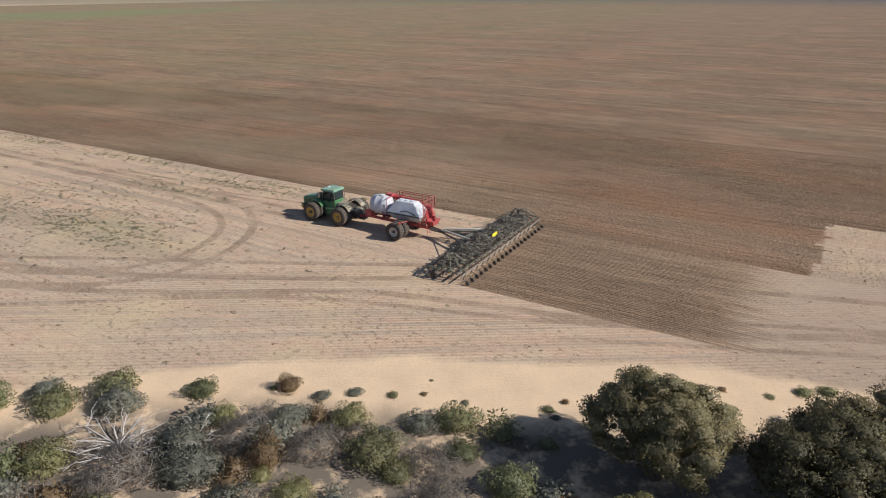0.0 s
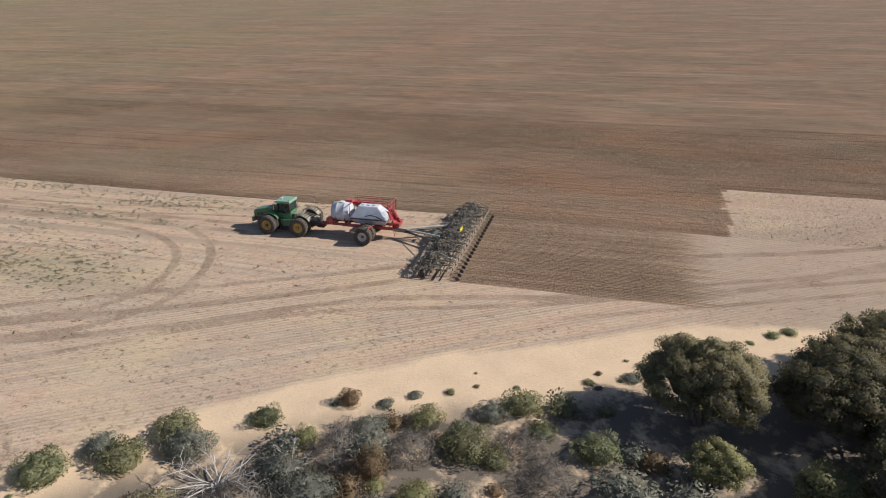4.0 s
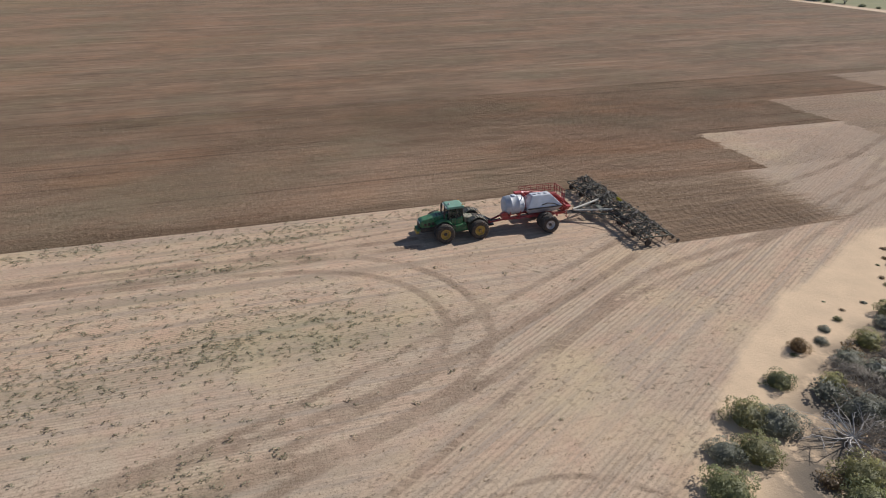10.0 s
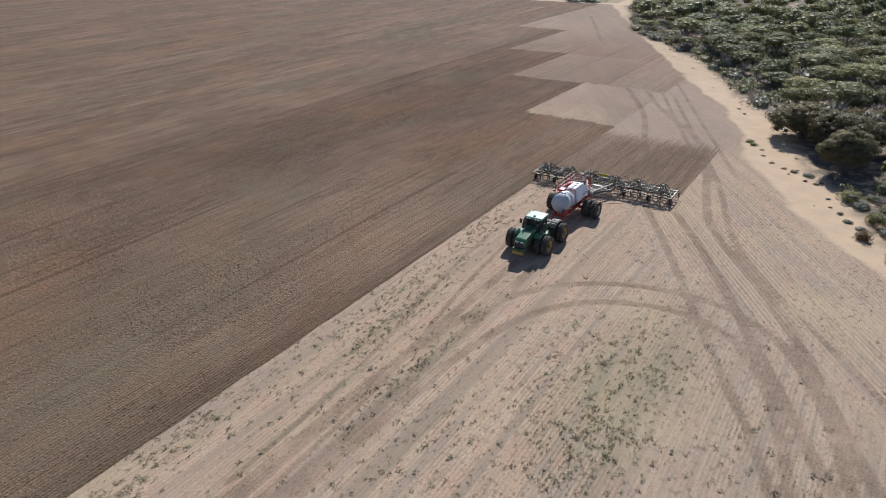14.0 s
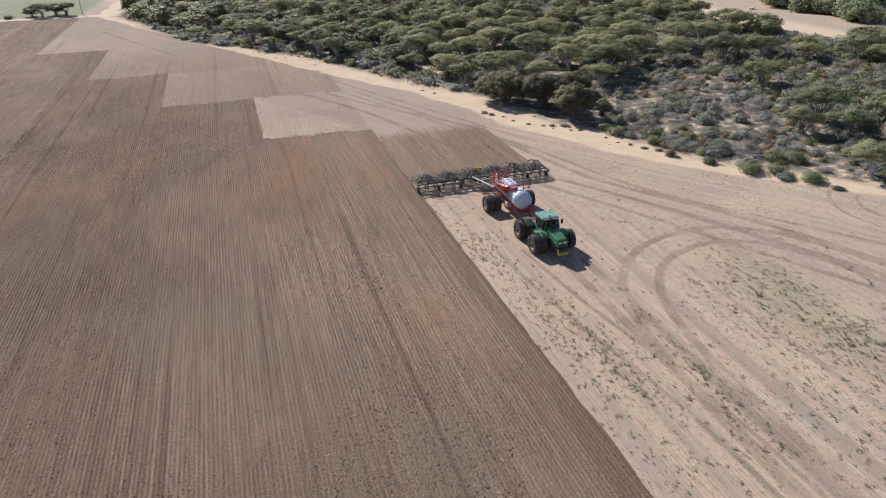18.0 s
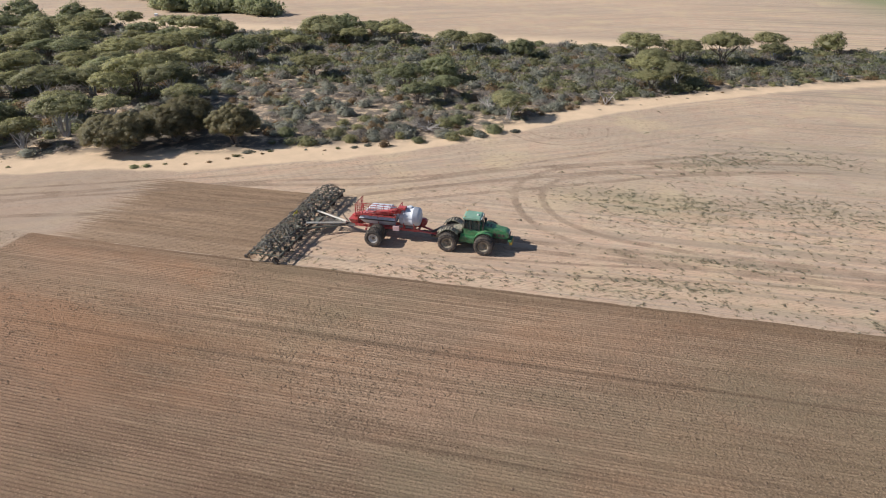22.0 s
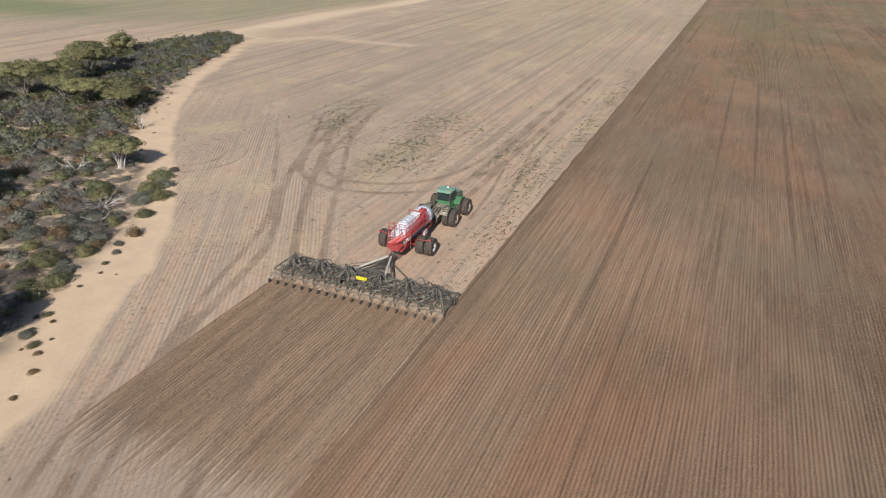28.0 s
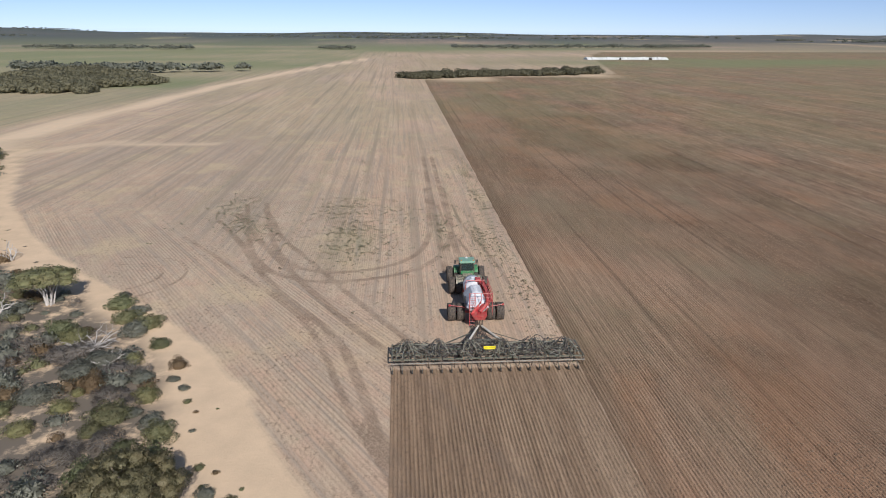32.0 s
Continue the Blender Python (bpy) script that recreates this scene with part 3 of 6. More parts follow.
    c_fresh = mixed(t, calc(t, "MULTIPLY", ramp(t, calc(t, "ADD", calc(t, "MULTIPLY", row, 0.2), gap), 0.5, 0.9), 0.35), c_fresh, TILL_PALE)
    c_fresh = mixed(t, calc(t, "MULTIPLY", ramp(t, streak, 0.5, 0.68), 0.35), c_fresh, STUB_TAN)
    c_fresh = mixed(t, calc(t, "MULTIPLY", ramp(t, grain, 0.55, 0.72), 0.5), c_fresh, TILL_DEEP)
    c_fresh = mixed(t, calc(t, "MULTIPLY", ramp(t, noise_at(t, stretch(t, flat, 4.0, 2.0), 1.0, 3, 0.65), 0.55, 0.66), 0.5), c_fresh, TILL_DEEP)
    # ridges paled and furrow shade painted dark, as on the seeded land
    c_fresh = mixed(t, calc(t, "MULTIPLY", ramp(t, comb, 0.1, 1.2), 0.42), c_fresh, TILL_PALE)
    c_fresh = mixed(t, calc(t, "MULTIPLY", ramp(t, comb, -0.1, -1.0), 0.55), c_fresh, TILL_FURROW)
    # sand, litter under scrub, lanes
    c_sand = mixed(t, ramp(t, mid, 0.3, 0.7), SAND_A, SAND_B)
    c_sand = mixed(t, calc(t, "MULTIPLY", ramp(t, grain, 0.62, 0.75), 0.35), c_sand, STUB_DARK)
    c_scrub = mixed(t, ramp(t, noise_at(t, flat, 0.40, 6, 0.68), 0.365, 0.505), mixed(t, ramp(t, mid, 0.3, 0.7), SAND_A, SAND_B), LITTER)
    c_lane = mixed(t, ramp(t, mid, 0.3, 0.7), SAND_A, (0.60, 0.47, 0.33))
    c_green = mixed(t, ramp(t, streak, 0.3, 0.7), (0.14, 0.19, 0.075), (0.24, 0.25, 0.12))
    frayed = ramp(t, calc(t, "ADD", till, calc(t, "MULTIPLY", calc(t, "SUBTRACT", grain, 0.5), 0.9)), 0.38, 0.62)
    c = mixed(t, frayed, c_stub, c_till)
    c = mixed(t, calc(t, "MULTIPLY", ramp(t, calc(t, "ADD", fresh, calc(t, "MULTIPLY", calc(t, "SUBTRACT", rowvar, 0.5), 1.3)), 0.32, 0.62), 0.92), c, c_fresh)
    c = mixed(t, calc(t, "MULTIPLY", rut, calc(t, "ADD", 0.50, calc(t, "MULTIPLY", 0.46, ramp(t, calc(t, "ADD", calc(t, "MULTIPLY", crumb, 0.8), calc(t, "MULTIPLY", speck, 0.5)), 0.55, 0.80)))), c, RUT)
    c = mixed(t, ramp(t, calc(t, "ADD", sand, calc(t, "MULTIPLY", calc(t, "SUBTRACT", grain, 0.5), 0.5)), 0.2, 0.8), c, c_sand)
    c = mixed(t, scrub, c, c_scrub)
    c = mixed(t, calc(t, "MULTIPLY", calc(t, "MULTIPLY", green, 0.6), calc(t, "ADD", 0.10, calc(t, "MULTIPLY", 0.7, ramp(t, calc(t, "ADD", gap, calc(t, "MULTIPLY", grain, 0.4)), 0.45, 0.85)))), c, c_green)
    c = mixed(t, calc(t, "MULTIPLY", crop, calc(t, "ADD", 0.55, calc(t, "MULTIPLY", streak, 0.5))), c, (0.185, 0.215, 0.105))
    c = mixed(t, lane, c, c_lane)
    # bushland and paddocks beyond the farm, bluish distance haze mixed into their colour
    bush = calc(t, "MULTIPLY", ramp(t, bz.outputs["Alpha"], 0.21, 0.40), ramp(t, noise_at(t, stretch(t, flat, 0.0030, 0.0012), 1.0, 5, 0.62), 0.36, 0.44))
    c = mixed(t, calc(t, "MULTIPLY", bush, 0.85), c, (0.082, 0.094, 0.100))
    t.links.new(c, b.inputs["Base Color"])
    b.inputs["Roughness"].default_value = 0.95
    b.inputs["Specular IOR Level"].default_value = 0.1
    t.links.new(calc(t, "MULTIPLY", calc(t, "MAXIMUM", till, fresh), 0.10), b.inputs["Diffuse Roughness"])
    # relief: ridges on the rows, clods, tyre lugs
    worked = calc(t, "MAXIMUM", till, fresh)
    amount = calc(t, "ADD", calc(t, "MULTIPLY", worked, calc(t, "MULTIPLY", gap, 0.030)), 0.008)
    bare = calc(t, "SUBTRACT", 1.0, calc(t, "MAXIMUM", calc(t, "MAXIMUM", sand, scrub), lane))
    ridge = calc(t, "MULTIPLY", calc(t, "MULTIPLY", lean(row, calc(t, "ADD", calc(t, "MULTIPLY", row, worked), calc(t, "MULTIPLY", s_row, calc(t, "SUBTRACT", 1.0, worked)))), amount), bare)
    clod = calc(t, "MULTIPLY", calc(t, "SUBTRACT", grain, 0.5), calc(t, "ADD", 0.05, calc(t, "MULTIPLY", calc(t, "MAXIMUM", till, fresh), 0.10)))
    lug = calc(t, "MULTIPLY", calc(t, "MULTIPLY", speck, rut), 0.08)
    lump = calc(t, "MULTIPLY", calc(t, "SUBTRACT", noise_at(t, stretch(t, flat, 2.2, 0.9), 1.0, 4, 0.7), 0.5), calc(t, "MULTIPLY", worked, 0.16))
    bits = calc(t, "MULTIPLY", calc(t, "SUBTRACT", crumb, 0.5), calc(t, "ADD", 0.05, calc(t, "MULTIPLY", worked, 0.16)))
    high = calc(t, "ADD", calc(t, "ADD", calc(t, "ADD", ridge, bits), clod), calc(t, "ADD", lug, lump))
    bump = node(t, "Bump", ("Strength", 0.65), ("Distance", 1.0), ("Height", high))
    t.links.new(bump.outputs[0], b.inputs["Normal"])
    return m


TILL_DARK, TILL_LIGHT, TILL_RED = (0.172, 0.110, 0.072), (0.322, 0.218, 0.144), (0.358, 0.206, 0.120)
TILL_GREY, TILL_PALE, TILL_DEEP = (0.226, 0.174, 0.118), (0.43, 0.318, 0.212), (0.075, 0.051, 0.036)
TILL_BROWN, TILL_PALEST, TILL_FURROW = (0.140, 0.096, 0.062), (0.475, 0.330, 0.222), (0.098, 0.066, 0.045)
STUB_TAN, STUB_PALE, STUB_PINK = (0.490, 0.356, 0.242), (0.60, 0.468, 0.334), (0.560, 0.372, 0.262)
STUB_GREY, STUB_DARK = (0.365, 0.296, 0.232), (0.19, 0.144, 0.100)
FRESH_A, FRESH_B = (0.190, 0.126, 0.080), (0.290, 0.196, 0.126)
SAND_A, SAND_B, LITTER, RUT = (0.68, 0.505, 0.338), (0.575, 0.428, 0.288), (0.165, 0.137, 0.108), (0.225, 0.160, 0.112)
ground = part_mesh("ground", build_ground(), soil(), smooth=True)
tagged(ground, "dry sandy cropping land, part bare stubble, part freshly seeded brown rows", "ground", kind="structure")

# ---------------------------------------------------------------- shape helpers
def box(bm, x0, x1, y0, y1, z0, z1, bevel=0.0):
    vs = [bm.verts.new(v) for v in ((x0, y0, z0), (x1, y0, z0), (x1, y1, z0), (x0, y1, z0), (x0, y0, z1), (x1, y0, z1), (x1, y1, z1), (x0, y1, z1))]
    fs = [bm.faces.new([vs[i] for i in f]) for f in ((3, 2, 1, 0), (4, 5, 6, 7), (0, 1, 5, 4), (1, 2, 6, 5), (2, 3, 7, 6), (3, 0, 4, 7))]
    if bevel:
        bmesh.ops.bevel(bm, geom=list({e for f in fs for e in f.edges}), offset=bevel, segments=2, affect="EDGES", profile=0.6)
    return bm


def side_prism(bm, outline, x0, x1, bevel=0.0):
    """A solid with the given outline in y and z, from x0 to x1."""
    a, b = [bm.verts.new((x0, y, z)) for y, z in outline], [bm.verts.new((x1, y, z)) for y, z in outline]
    n = len(outline)
    fs = [bm.faces.new(a), bm.faces.new(b[::-1])] + [bm.faces.new((a[i], b[i], b[(i + 1) % n], a[(i + 1) % n])) for i in range(n)]
    bmesh.ops.recalc_face_normals(bm, faces=fs)
    if bevel:
        bmesh.ops.bevel(bm, geom=list({e for f in fs for e in f.edges}), offset=bevel, segments=2, affect="EDGES", profile=0.6)
    return bm


def hull(bm, low, high, z0, z1, bevel=0.0):
    """A frustum between two rectangles (x0, x1, y0, y1) at the heights z0 and z1."""
    def corners(r, z):
        return [bm.verts.new(v) for v in ((r[0], r[2], z), (r[1], r[2], z), (r[1], r[3], z), (r[0], r[3], z))]
    a, b = corners(low, z0), corners(high, z1)
    fs = [bm.faces.new(a[::-1]), bm.faces.new(b)] + [bm.faces.new((a[i], a[(i + 1) % 4], b[(i + 1) % 4], b[i])) for i in range(4)]
    if bevel:
        bmesh.ops.bevel(bm, geom=list({e for f in fs for e in f.edges}), offset=bevel, segments=2, affect="EDGES", profile=0.6)
    return bm


def tube(bm, points, r, n=6):
    """A pipe along points; r may be one radius or one for each point."""
    points = [Vector(p) for p in points]
    radii = r if isinstance(r, (list, tuple)) else [r] * len(points)
    rings = []
    for i, p in enumerate(points):
        way = (points[min(i + 1, len(points) - 1)] - points[max(i - 1, 0)]).normalized()
        side = way.cross(Vector((0, 0, 1)) if abs(way.z) < 0.9 else Vector((1, 0, 0))).normalized()
        up = side.cross(way)
        rings.append([bm.verts.new(p + radii[i] * (math.cos(2 * math.pi * k / n) * side + math.sin(2 * math.pi * k / n) * up)) for k in range(n)])
    for a, b in zip(rings, rings[1:]):
        for k in range(n):
            bm.faces.new((a[k], a[(k + 1) % n], b[(k + 1) % n], b[k]))
    bm.faces.new(rings[0][::-1])
    bm.faces.new(rings[-1])
    return bm


def sag(a, b, drop, n=7, lift=0.0):
    """Points of a hose that leaves a upward and hangs down to b."""
    a, b = Vector(a), Vector(b)
    out = []
    for i in range(n + 1):
        k = i / n
        p = a.lerp(b, k)
        p.z += lift * math.sin(math.pi * min(1, k * 1.6)) - drop * math.sin(math.pi * k)
        out.append(p)
    return out


def lathe(bm, profile, n=32, centre=(0, 0, 0), along="x", caps=True):
    """Turns a profile of (place along the axle, radius) about the x or y axis."""
    c = Vector(centre)
    rings = []
    for d, r in profile:
        ring = []
        for k in range(n):
            u, v = r * math.cos(2 * math.pi * k / n), r * math.sin(2 * math.pi * k / n)
            ring.append(bm.verts.new(c + (Vector((d, u, v)) if along == "x" else Vector((u, d, v)))))
        rings.append(ring)
    fs = []
    for a, b in zip(rings, rings[1:]):
        for k in range(n):
            fs.append(bm.faces.new((a[k], a[(k + 1) % n], b[(k + 1) % n], b[k])))
    if caps:
        fs += [bm.faces.new(rings[0]), bm.faces.new(rings[-1])]
    bmesh.ops.recalc_face_normals(bm, faces=fs)
    return bm


# ---------------------------------------------------------------- materials of the machines
GREEN = paint("green enamel", (0.018, 0.195, 0.070), 0.32, dust=0.42)
# roof green lightened to hold the sun's sheen, under a dust film
GREEN_ROOF = paint("sun paled dusty green roof", (0.19, 0.39, 0.28), 0.4, dust=0.35)
DARK = paint("black steel", (0.025, 0.026, 0.025), 0.5, dust=0.35)
RUBBER = paint("tyre rubber", (0.020, 0.020, 0.020), 0.8, dust=0.38, bump=0.01, scale=3)
YELLOW = paint("yellow enamel", (0.58, 0.38, 0.03), 0.45, dust=0.75)
CAKED = paint("dust caked yellow enamel", (0.30, 0.255, 0.165), 0.7, dust=1.0, dust_colour=(0.44, 0.375, 0.30))
SIGN_YELLOW = paint("yellow sign", (0.85, 0.72, 0.02), 0.5, dust=0.05)
CREAM = paint("dusty fender", (0.10, 0.115, 0.075), 0.6, dust=0.95, dust_colour=(0.56, 0.46, 0.35), scale=1.6)
RED = paint("red enamel", (0.42, 0.024, 0.032), 0.42, dust=0.45)
BRIGHT_RED = paint("bright red enamel", (0.46, 0.022, 0.036), 0.40, dust=0.50)
WHITE_RIM = paint("white rim", (0.72, 0.71, 0.68), 0.45, dust=0.35)
TANK = paint("grey white tank", (0.60, 0.62, 0.66), 0.42, dust=0.22, scale=0.8)
PALE_PIPE = paint("cream painted pipe", (0.68, 0.64, 0.55), 0.5, dust=0.3)
STEEL = paint("worn grey green steel", (0.115, 0.135, 0.105), 0.5, 0.25, dust=0.45)
HOSE = paint("weathered hose", (0.178, 0.186, 0.150), 0.6, dust=0.4)
DARK_HOSE = paint("black hose", (0.035, 0.036, 0.034), 0.55, dust=0.35)
TINE = paint("rusty tine steel", (0.09, 0.065, 0.05), 0.6, 0.3, dust=0.4)
RAIL = paint("worn pale steel", (0.19, 0.185, 0.16), 0.5, 0.2, dust=0.4)
LAMP_LENS = paint("lamp lens", (0.8, 0.8, 0.75), 0.15, dust=0.1)
AMBER = paint("amber lens", (0.8, 0.3, 0.02), 0.2, dust=0.1)


def glass():
    m, t, b = mat("tinted cab glass")
    b.inputs["Base Color"].default_value = (0.10, 0.14, 0.13, 1)
    b.inputs["Roughness"].default_value = 0.04
    b.inputs["Transmission Weight"].default_value = 0.75
    b.inputs["IOR"].default_value = 1.3
    return m


GLASS = glass()


def wheel_meshes(name, radius, width, rim_r, lugs):
    """Tyre, rim and hub of a wheel whose axle lies along x, outer face towards +x."""
    h = width / 2
    bm = bmesh.new()
    lathe(bm, [(-h * 0.8, rim_r), (-h * 0.98, rim_r * 1.12), (-h, radius * 0.80), (-h * 0.86, radius * 0.93), (-h * 0.5, radius * 0.965), (0, radius * 0.97),
               (h * 0.5, radius * 0.965), (h * 0.86, radius * 0.93), (h, radius * 0.80), (h * 0.98, rim_r * 1.12), (h * 0.8, rim_r)], 36, caps=False)
    for i in range(lugs):
        for side in (-1, 1):
            a0 = 2 * math.pi * (i + (0.5 if side > 0 else 0)) / lugs
            a1, wide = a0 + 0.55 * 2 * math.pi / lugs * 1.9, 0.36 * 2 * math.pi / lugs
            vs = []
            for x, a, r0, r1 in ((0.02 * side, a1, 0.955, 1.0), (h * 0.98 * side, a0, 0.86, 0.965)):
                for d in (-wide / 2, wide / 2):
                    for r in (r0, r1):
                        vs.append(bm.verts.new((x, radius * r * math.cos(a + d), radius * r * math.sin(a + d))))
            fs = [bm.faces.new([vs[k] for k in f]) for f in ((0, 1, 3, 2), (4, 6, 7, 5), (0, 4, 5, 1), (2, 3, 7, 6), (1, 5, 7, 3), (0, 2, 6, 4))]
            bmesh.ops.recalc_face_normals(bm, faces=fs)
    tyre = bpy.data.meshes.new(name + " tyre")
    bm.to_mesh(tyre)
    bm.free()
    bm = bmesh.new()
    lathe(bm, [(-h * 0.7, rim_r * 0.98), (h * 0.80, rim_r * 1.02), (h * 0.80, rim_r * 0.90), (h * 0.35, rim_r * 0.80), (h * 0.30, rim_r * 0.45), (h * 0.45, rim_r * 0.40), (h * 0.45, rim_r * 0.1)], 28)
    rim = bpy.data.meshes.new(name + " rim")
    bm.to_mesh(rim)
    bm.free()
    bm = bmesh.new()
    lathe(bm, [(h * 0.2, rim_r * 0.34), (h * 0.62, rim_r * 0.32), (h * 0.66, rim_r * 0.22), (h * 0.9, rim_r * 0.18), (h * 0.92, rim_r * 0.05)], 16)
    for k in range(10):
        a = 2 * math.pi * k / 10
        tube(bm, [(h * 0.42, rim_r * 0.62 * math.cos(a), rim_r * 0.62 * math.sin(a)), (h * 0.52, rim_r * 0.62 * math.cos(a), rim_r * 0.62 * math.sin(a))], rim_r * 0.05, 6)
    hub = bpy.data.meshes.new(name + " hub")
    bm.to_mesh(hub)
    bm.free()
    return tyre, rim, hub


def wheel(parent, meshes, x, y, z, rim_paint, hub_paint, names=("wheel", "tyre", "rim", "hub")):
    tyre, rim, hub = meshes
    rim, hub = rim.copy(), hub.copy()
    t = part_mesh(names[0], tyre, RUBBER, parent, "dusty black lugged tyre", True)
    t.matrix_basis = pose(x, y, z, 0, 0, 0 if x > 0 else 180)
    part_mesh(names[2], rim, rim_paint, t)
    part_mesh(names[3], hub, hub_paint, t)
    return t


# ---------------------------------------------------------------- tractor
def build_tractor():
    top = thing("tractor", (0, 21.1, 0), label="green articulated four wheel drive tractor with dual tyres, pulling", category="tractor")
    bm = bmesh.new()
    side_prism(bm, [(-3.5, 0.75), (-0.3, 0.7), (-0.3, 1.45), (-3.3, 1.3)], -0.5, 0.5, 0.05)
    box(bm, -0.35, 0.35, -4.1, -3.3, 0.55, 0.75, 0.03)
    box(bm, -2.3, 2.3, -2.02, -1.72, 0.87, 1.17, 0.04)
    part("rear_frame", bm, DARK, top, "black rear chassis with axle and drawbar")
    bm = bmesh.new()
    side_prism(bm, [(-0.2, 0.75), (4.1, 0.75), (4.3, 1.3), (-0.2, 1.4)], -0.48, 0.48, 0.05)
    box(bm, -2.3, 2.3, 1.78, 2.08, 0.87, 1.17, 0.04)
    part("front_frame", bm, DARK, top, "black front chassis with axle")
    bm = bmesh.new()
    tube(bm, [(0, -0.55, 0.7), (0, -0.55, 1.5)], 0.16, 10)
    part("articulation_pin", bm, DARK, top)
    bm = bmesh.new()
    side_prism(bm, [(1.25, 1.32), (4.05, 1.30), (4.34, 1.55), (4.28, 2.02), (4.0, 2.20), (2.6, 2.46), (1.25, 2.56)], -0.60, 0.60, 0.12)
    part("hood", bm, GREEN, top, "glossy green sloping engine hood")
    for k in range(3):
        part("hood_vent", box(bmesh.new(), -0.30, 0.30, 1.6 + 0.34 * k, 1.78 + 0.34 * k, 2.515 - 0.026 * k, 2.55 - 0.026 * k, 0.01), DARK, top)
    for s in (-1, 1):
        bm = bmesh.new()
        for k in range(5):
            box(bm, s * 0.605, s * 0.645, 1.9 + 0.42 * k, 2.2 + 0.42 * k, 1.55, 1.95 - 0.03 * k, 0.01)
        part("side_grille", bm, DARK, top, "black mesh hood side screen")
        bm = bmesh.new()
        box(bm, s * 0.28 - 0.17, s * 0.28 + 0.17, 4.24, 4.34, 1.82, 1.98, 0.03)
        part("headlight", bm, LAMP_LENS, top)
    bm = bmesh.new()
    box(bm, -0.46, 0.46, 4.23, 4.37, 1.35, 1.78, 0.03)
    for k in range(5):
        box(bm, -0.44, 0.44, 4.36, 4.39, 1.40 + 0.075 * k, 1.43 + 0.075 * k)
    part("front_grille", bm, DARK, top)
    bm = bmesh.new()
    box(bm, -0.58, 0.58, 4.38, 4.70, 0.68, 1.00, 0.04)
    part("front_weight", bm, YELLOW, top, "yellow front weight block")
    bm = bmesh.new()
    for k in range(9):
        box(bm, -0.62 + 0.14 * k, -0.53 + 0.14 * k, 4.25, 4.62, 1.02, 1.24, 0.015)
    part("weight_plates", bm, GREEN, top)
    # cab
    bm = bmesh.new()
    side_prism(bm, [(-0.42, 1.25), (1.35, 1.25), (1.35, 2.05), (0.3, 2.05), (-0.42, 2.30)], -0.80, 0.80, 0.06)
    part("cab_body", bm, GREEN, top)
    for s in (-1, 1):
        for y0, y1, z0 in ((1.32, 1.14, 2.0), (0.32, 0.30, 2.0), (-0.40, -0.32, 2.2)):
            part("cab_post", tube(bmesh.new(), [(s * 0.80, y0, z0), (s * 0.77, y1, 3.24)], 0.055, 6), DARK, top)
    panes = {"windshield": [(-0.74, 1.30, 2.07), (0.74, 1.30, 2.07), (0.71, 1.14, 3.22), (-0.71, 1.14, 3.22)],
             "rear_window": [(-0.74, -0.40, 2.31), (0.74, -0.40, 2.31), (0.71, -0.32, 3.22), (-0.71, -0.32, 3.22)]}
    for s in (-1, 1):
        panes["side_window" if s < 0 else "side_window "] = [(s * 0.79, -0.37, 2.26), (s * 0.79, 1.27, 2.07), (s * 0.76, 1.12, 3.22), (s * 0.76, -0.28, 3.22)]
    for name, quad in panes.items():
        bm = bmesh.new()
        inner = [Vector(q) * 1.0 for q in quad]
        n = (inner[1] - inner[0]).cross(inner[3] - inner[0]).normalized() * 0.012
        a, b = [bm.verts.new(q - n) for q in inner], [bm.verts.new(q + n) for q in inner]
        fs = [bm.faces.new(a[::-1]), bm.faces.new(b)] + [bm.faces.new((a[i], a[(i + 1) % 4], b[(i + 1) % 4], b[i])) for i in range(4)]
        bmesh.ops.recalc_face_normals(bm, faces=fs)
        part(name.strip(), bm, GLASS, top, "dark tinted cab glass")
    bm = bmesh.new()
    box(bm, -0.28, 0.28, -0.12, 0.40, 2.0, 2.2, 0.05)
    box(bm, -0.26, 0.26, -0.24, -0.10, 2.2, 2.95, 0.05)
    part("driver_seat", bm, DARK, top, "empty black driver seat")
    bm = bmesh.new()
    side_prism(bm, [(-0.48, 3.24), (1.32, 3.24), (1.46, 3.33), (1.28, 3.49), (-0.36, 3.53), (-0.52, 3.43)], -0.95, 0.95, 0.08)
    part("roof", bm, GREEN_ROOF, top, "dusty green cab roof, paled for sun sheen")
    bm = bmesh.new()
    lathe(bm, [(0, 0.14), (0.05, 0.14), (0.11, 0.10), (0.14, 0.03)], 14, (0, 0, 0))
    bmesh.ops.rotate(bm, verts=bm.verts, matrix=Matrix.Rotation(radians(-90), 3, "Y"))
    bmesh.ops.translate(bm, verts=bm.verts, vec=(0.0, 0.95, 3.50))
    part("guidance_dome", bm, WHITE_RIM, top)
    for s in (-1, 1):
        bm = bmesh.new()
        tube(bm, [(s * 0.82, 1.2, 3.05), (s * 1.32, 1.35, 3.0)], 0.025, 5)
        box(bm, s * 1.36 - 0.13, s * 1.36 + 0.13, 1.30, 1.38, 2.6, 3.1, 0.02)
        part("mirror", bm, DARK, top)
        bm = bmesh.new()
        for x in (0.35, 0.62):
            box(bm, s * x - 0.10, s * x + 0.10, 1.40, 1.48, 3.28, 3.40, 0.02)
        part("roof_light", bm, LAMP_LENS, top)
        bm = bmesh.new()
        lathe(bm, [(0, 0.05), (0.12, 0.05), (0.14, 0.02)], 8)
        bmesh.ops.rotate(bm, verts=bm.verts, matrix=Matrix.Rotation(radians(-90), 3, "Y"))
        bmesh.ops.translate(bm, verts=bm.verts, vec=(s * 0.75, -0.30, 3.51))
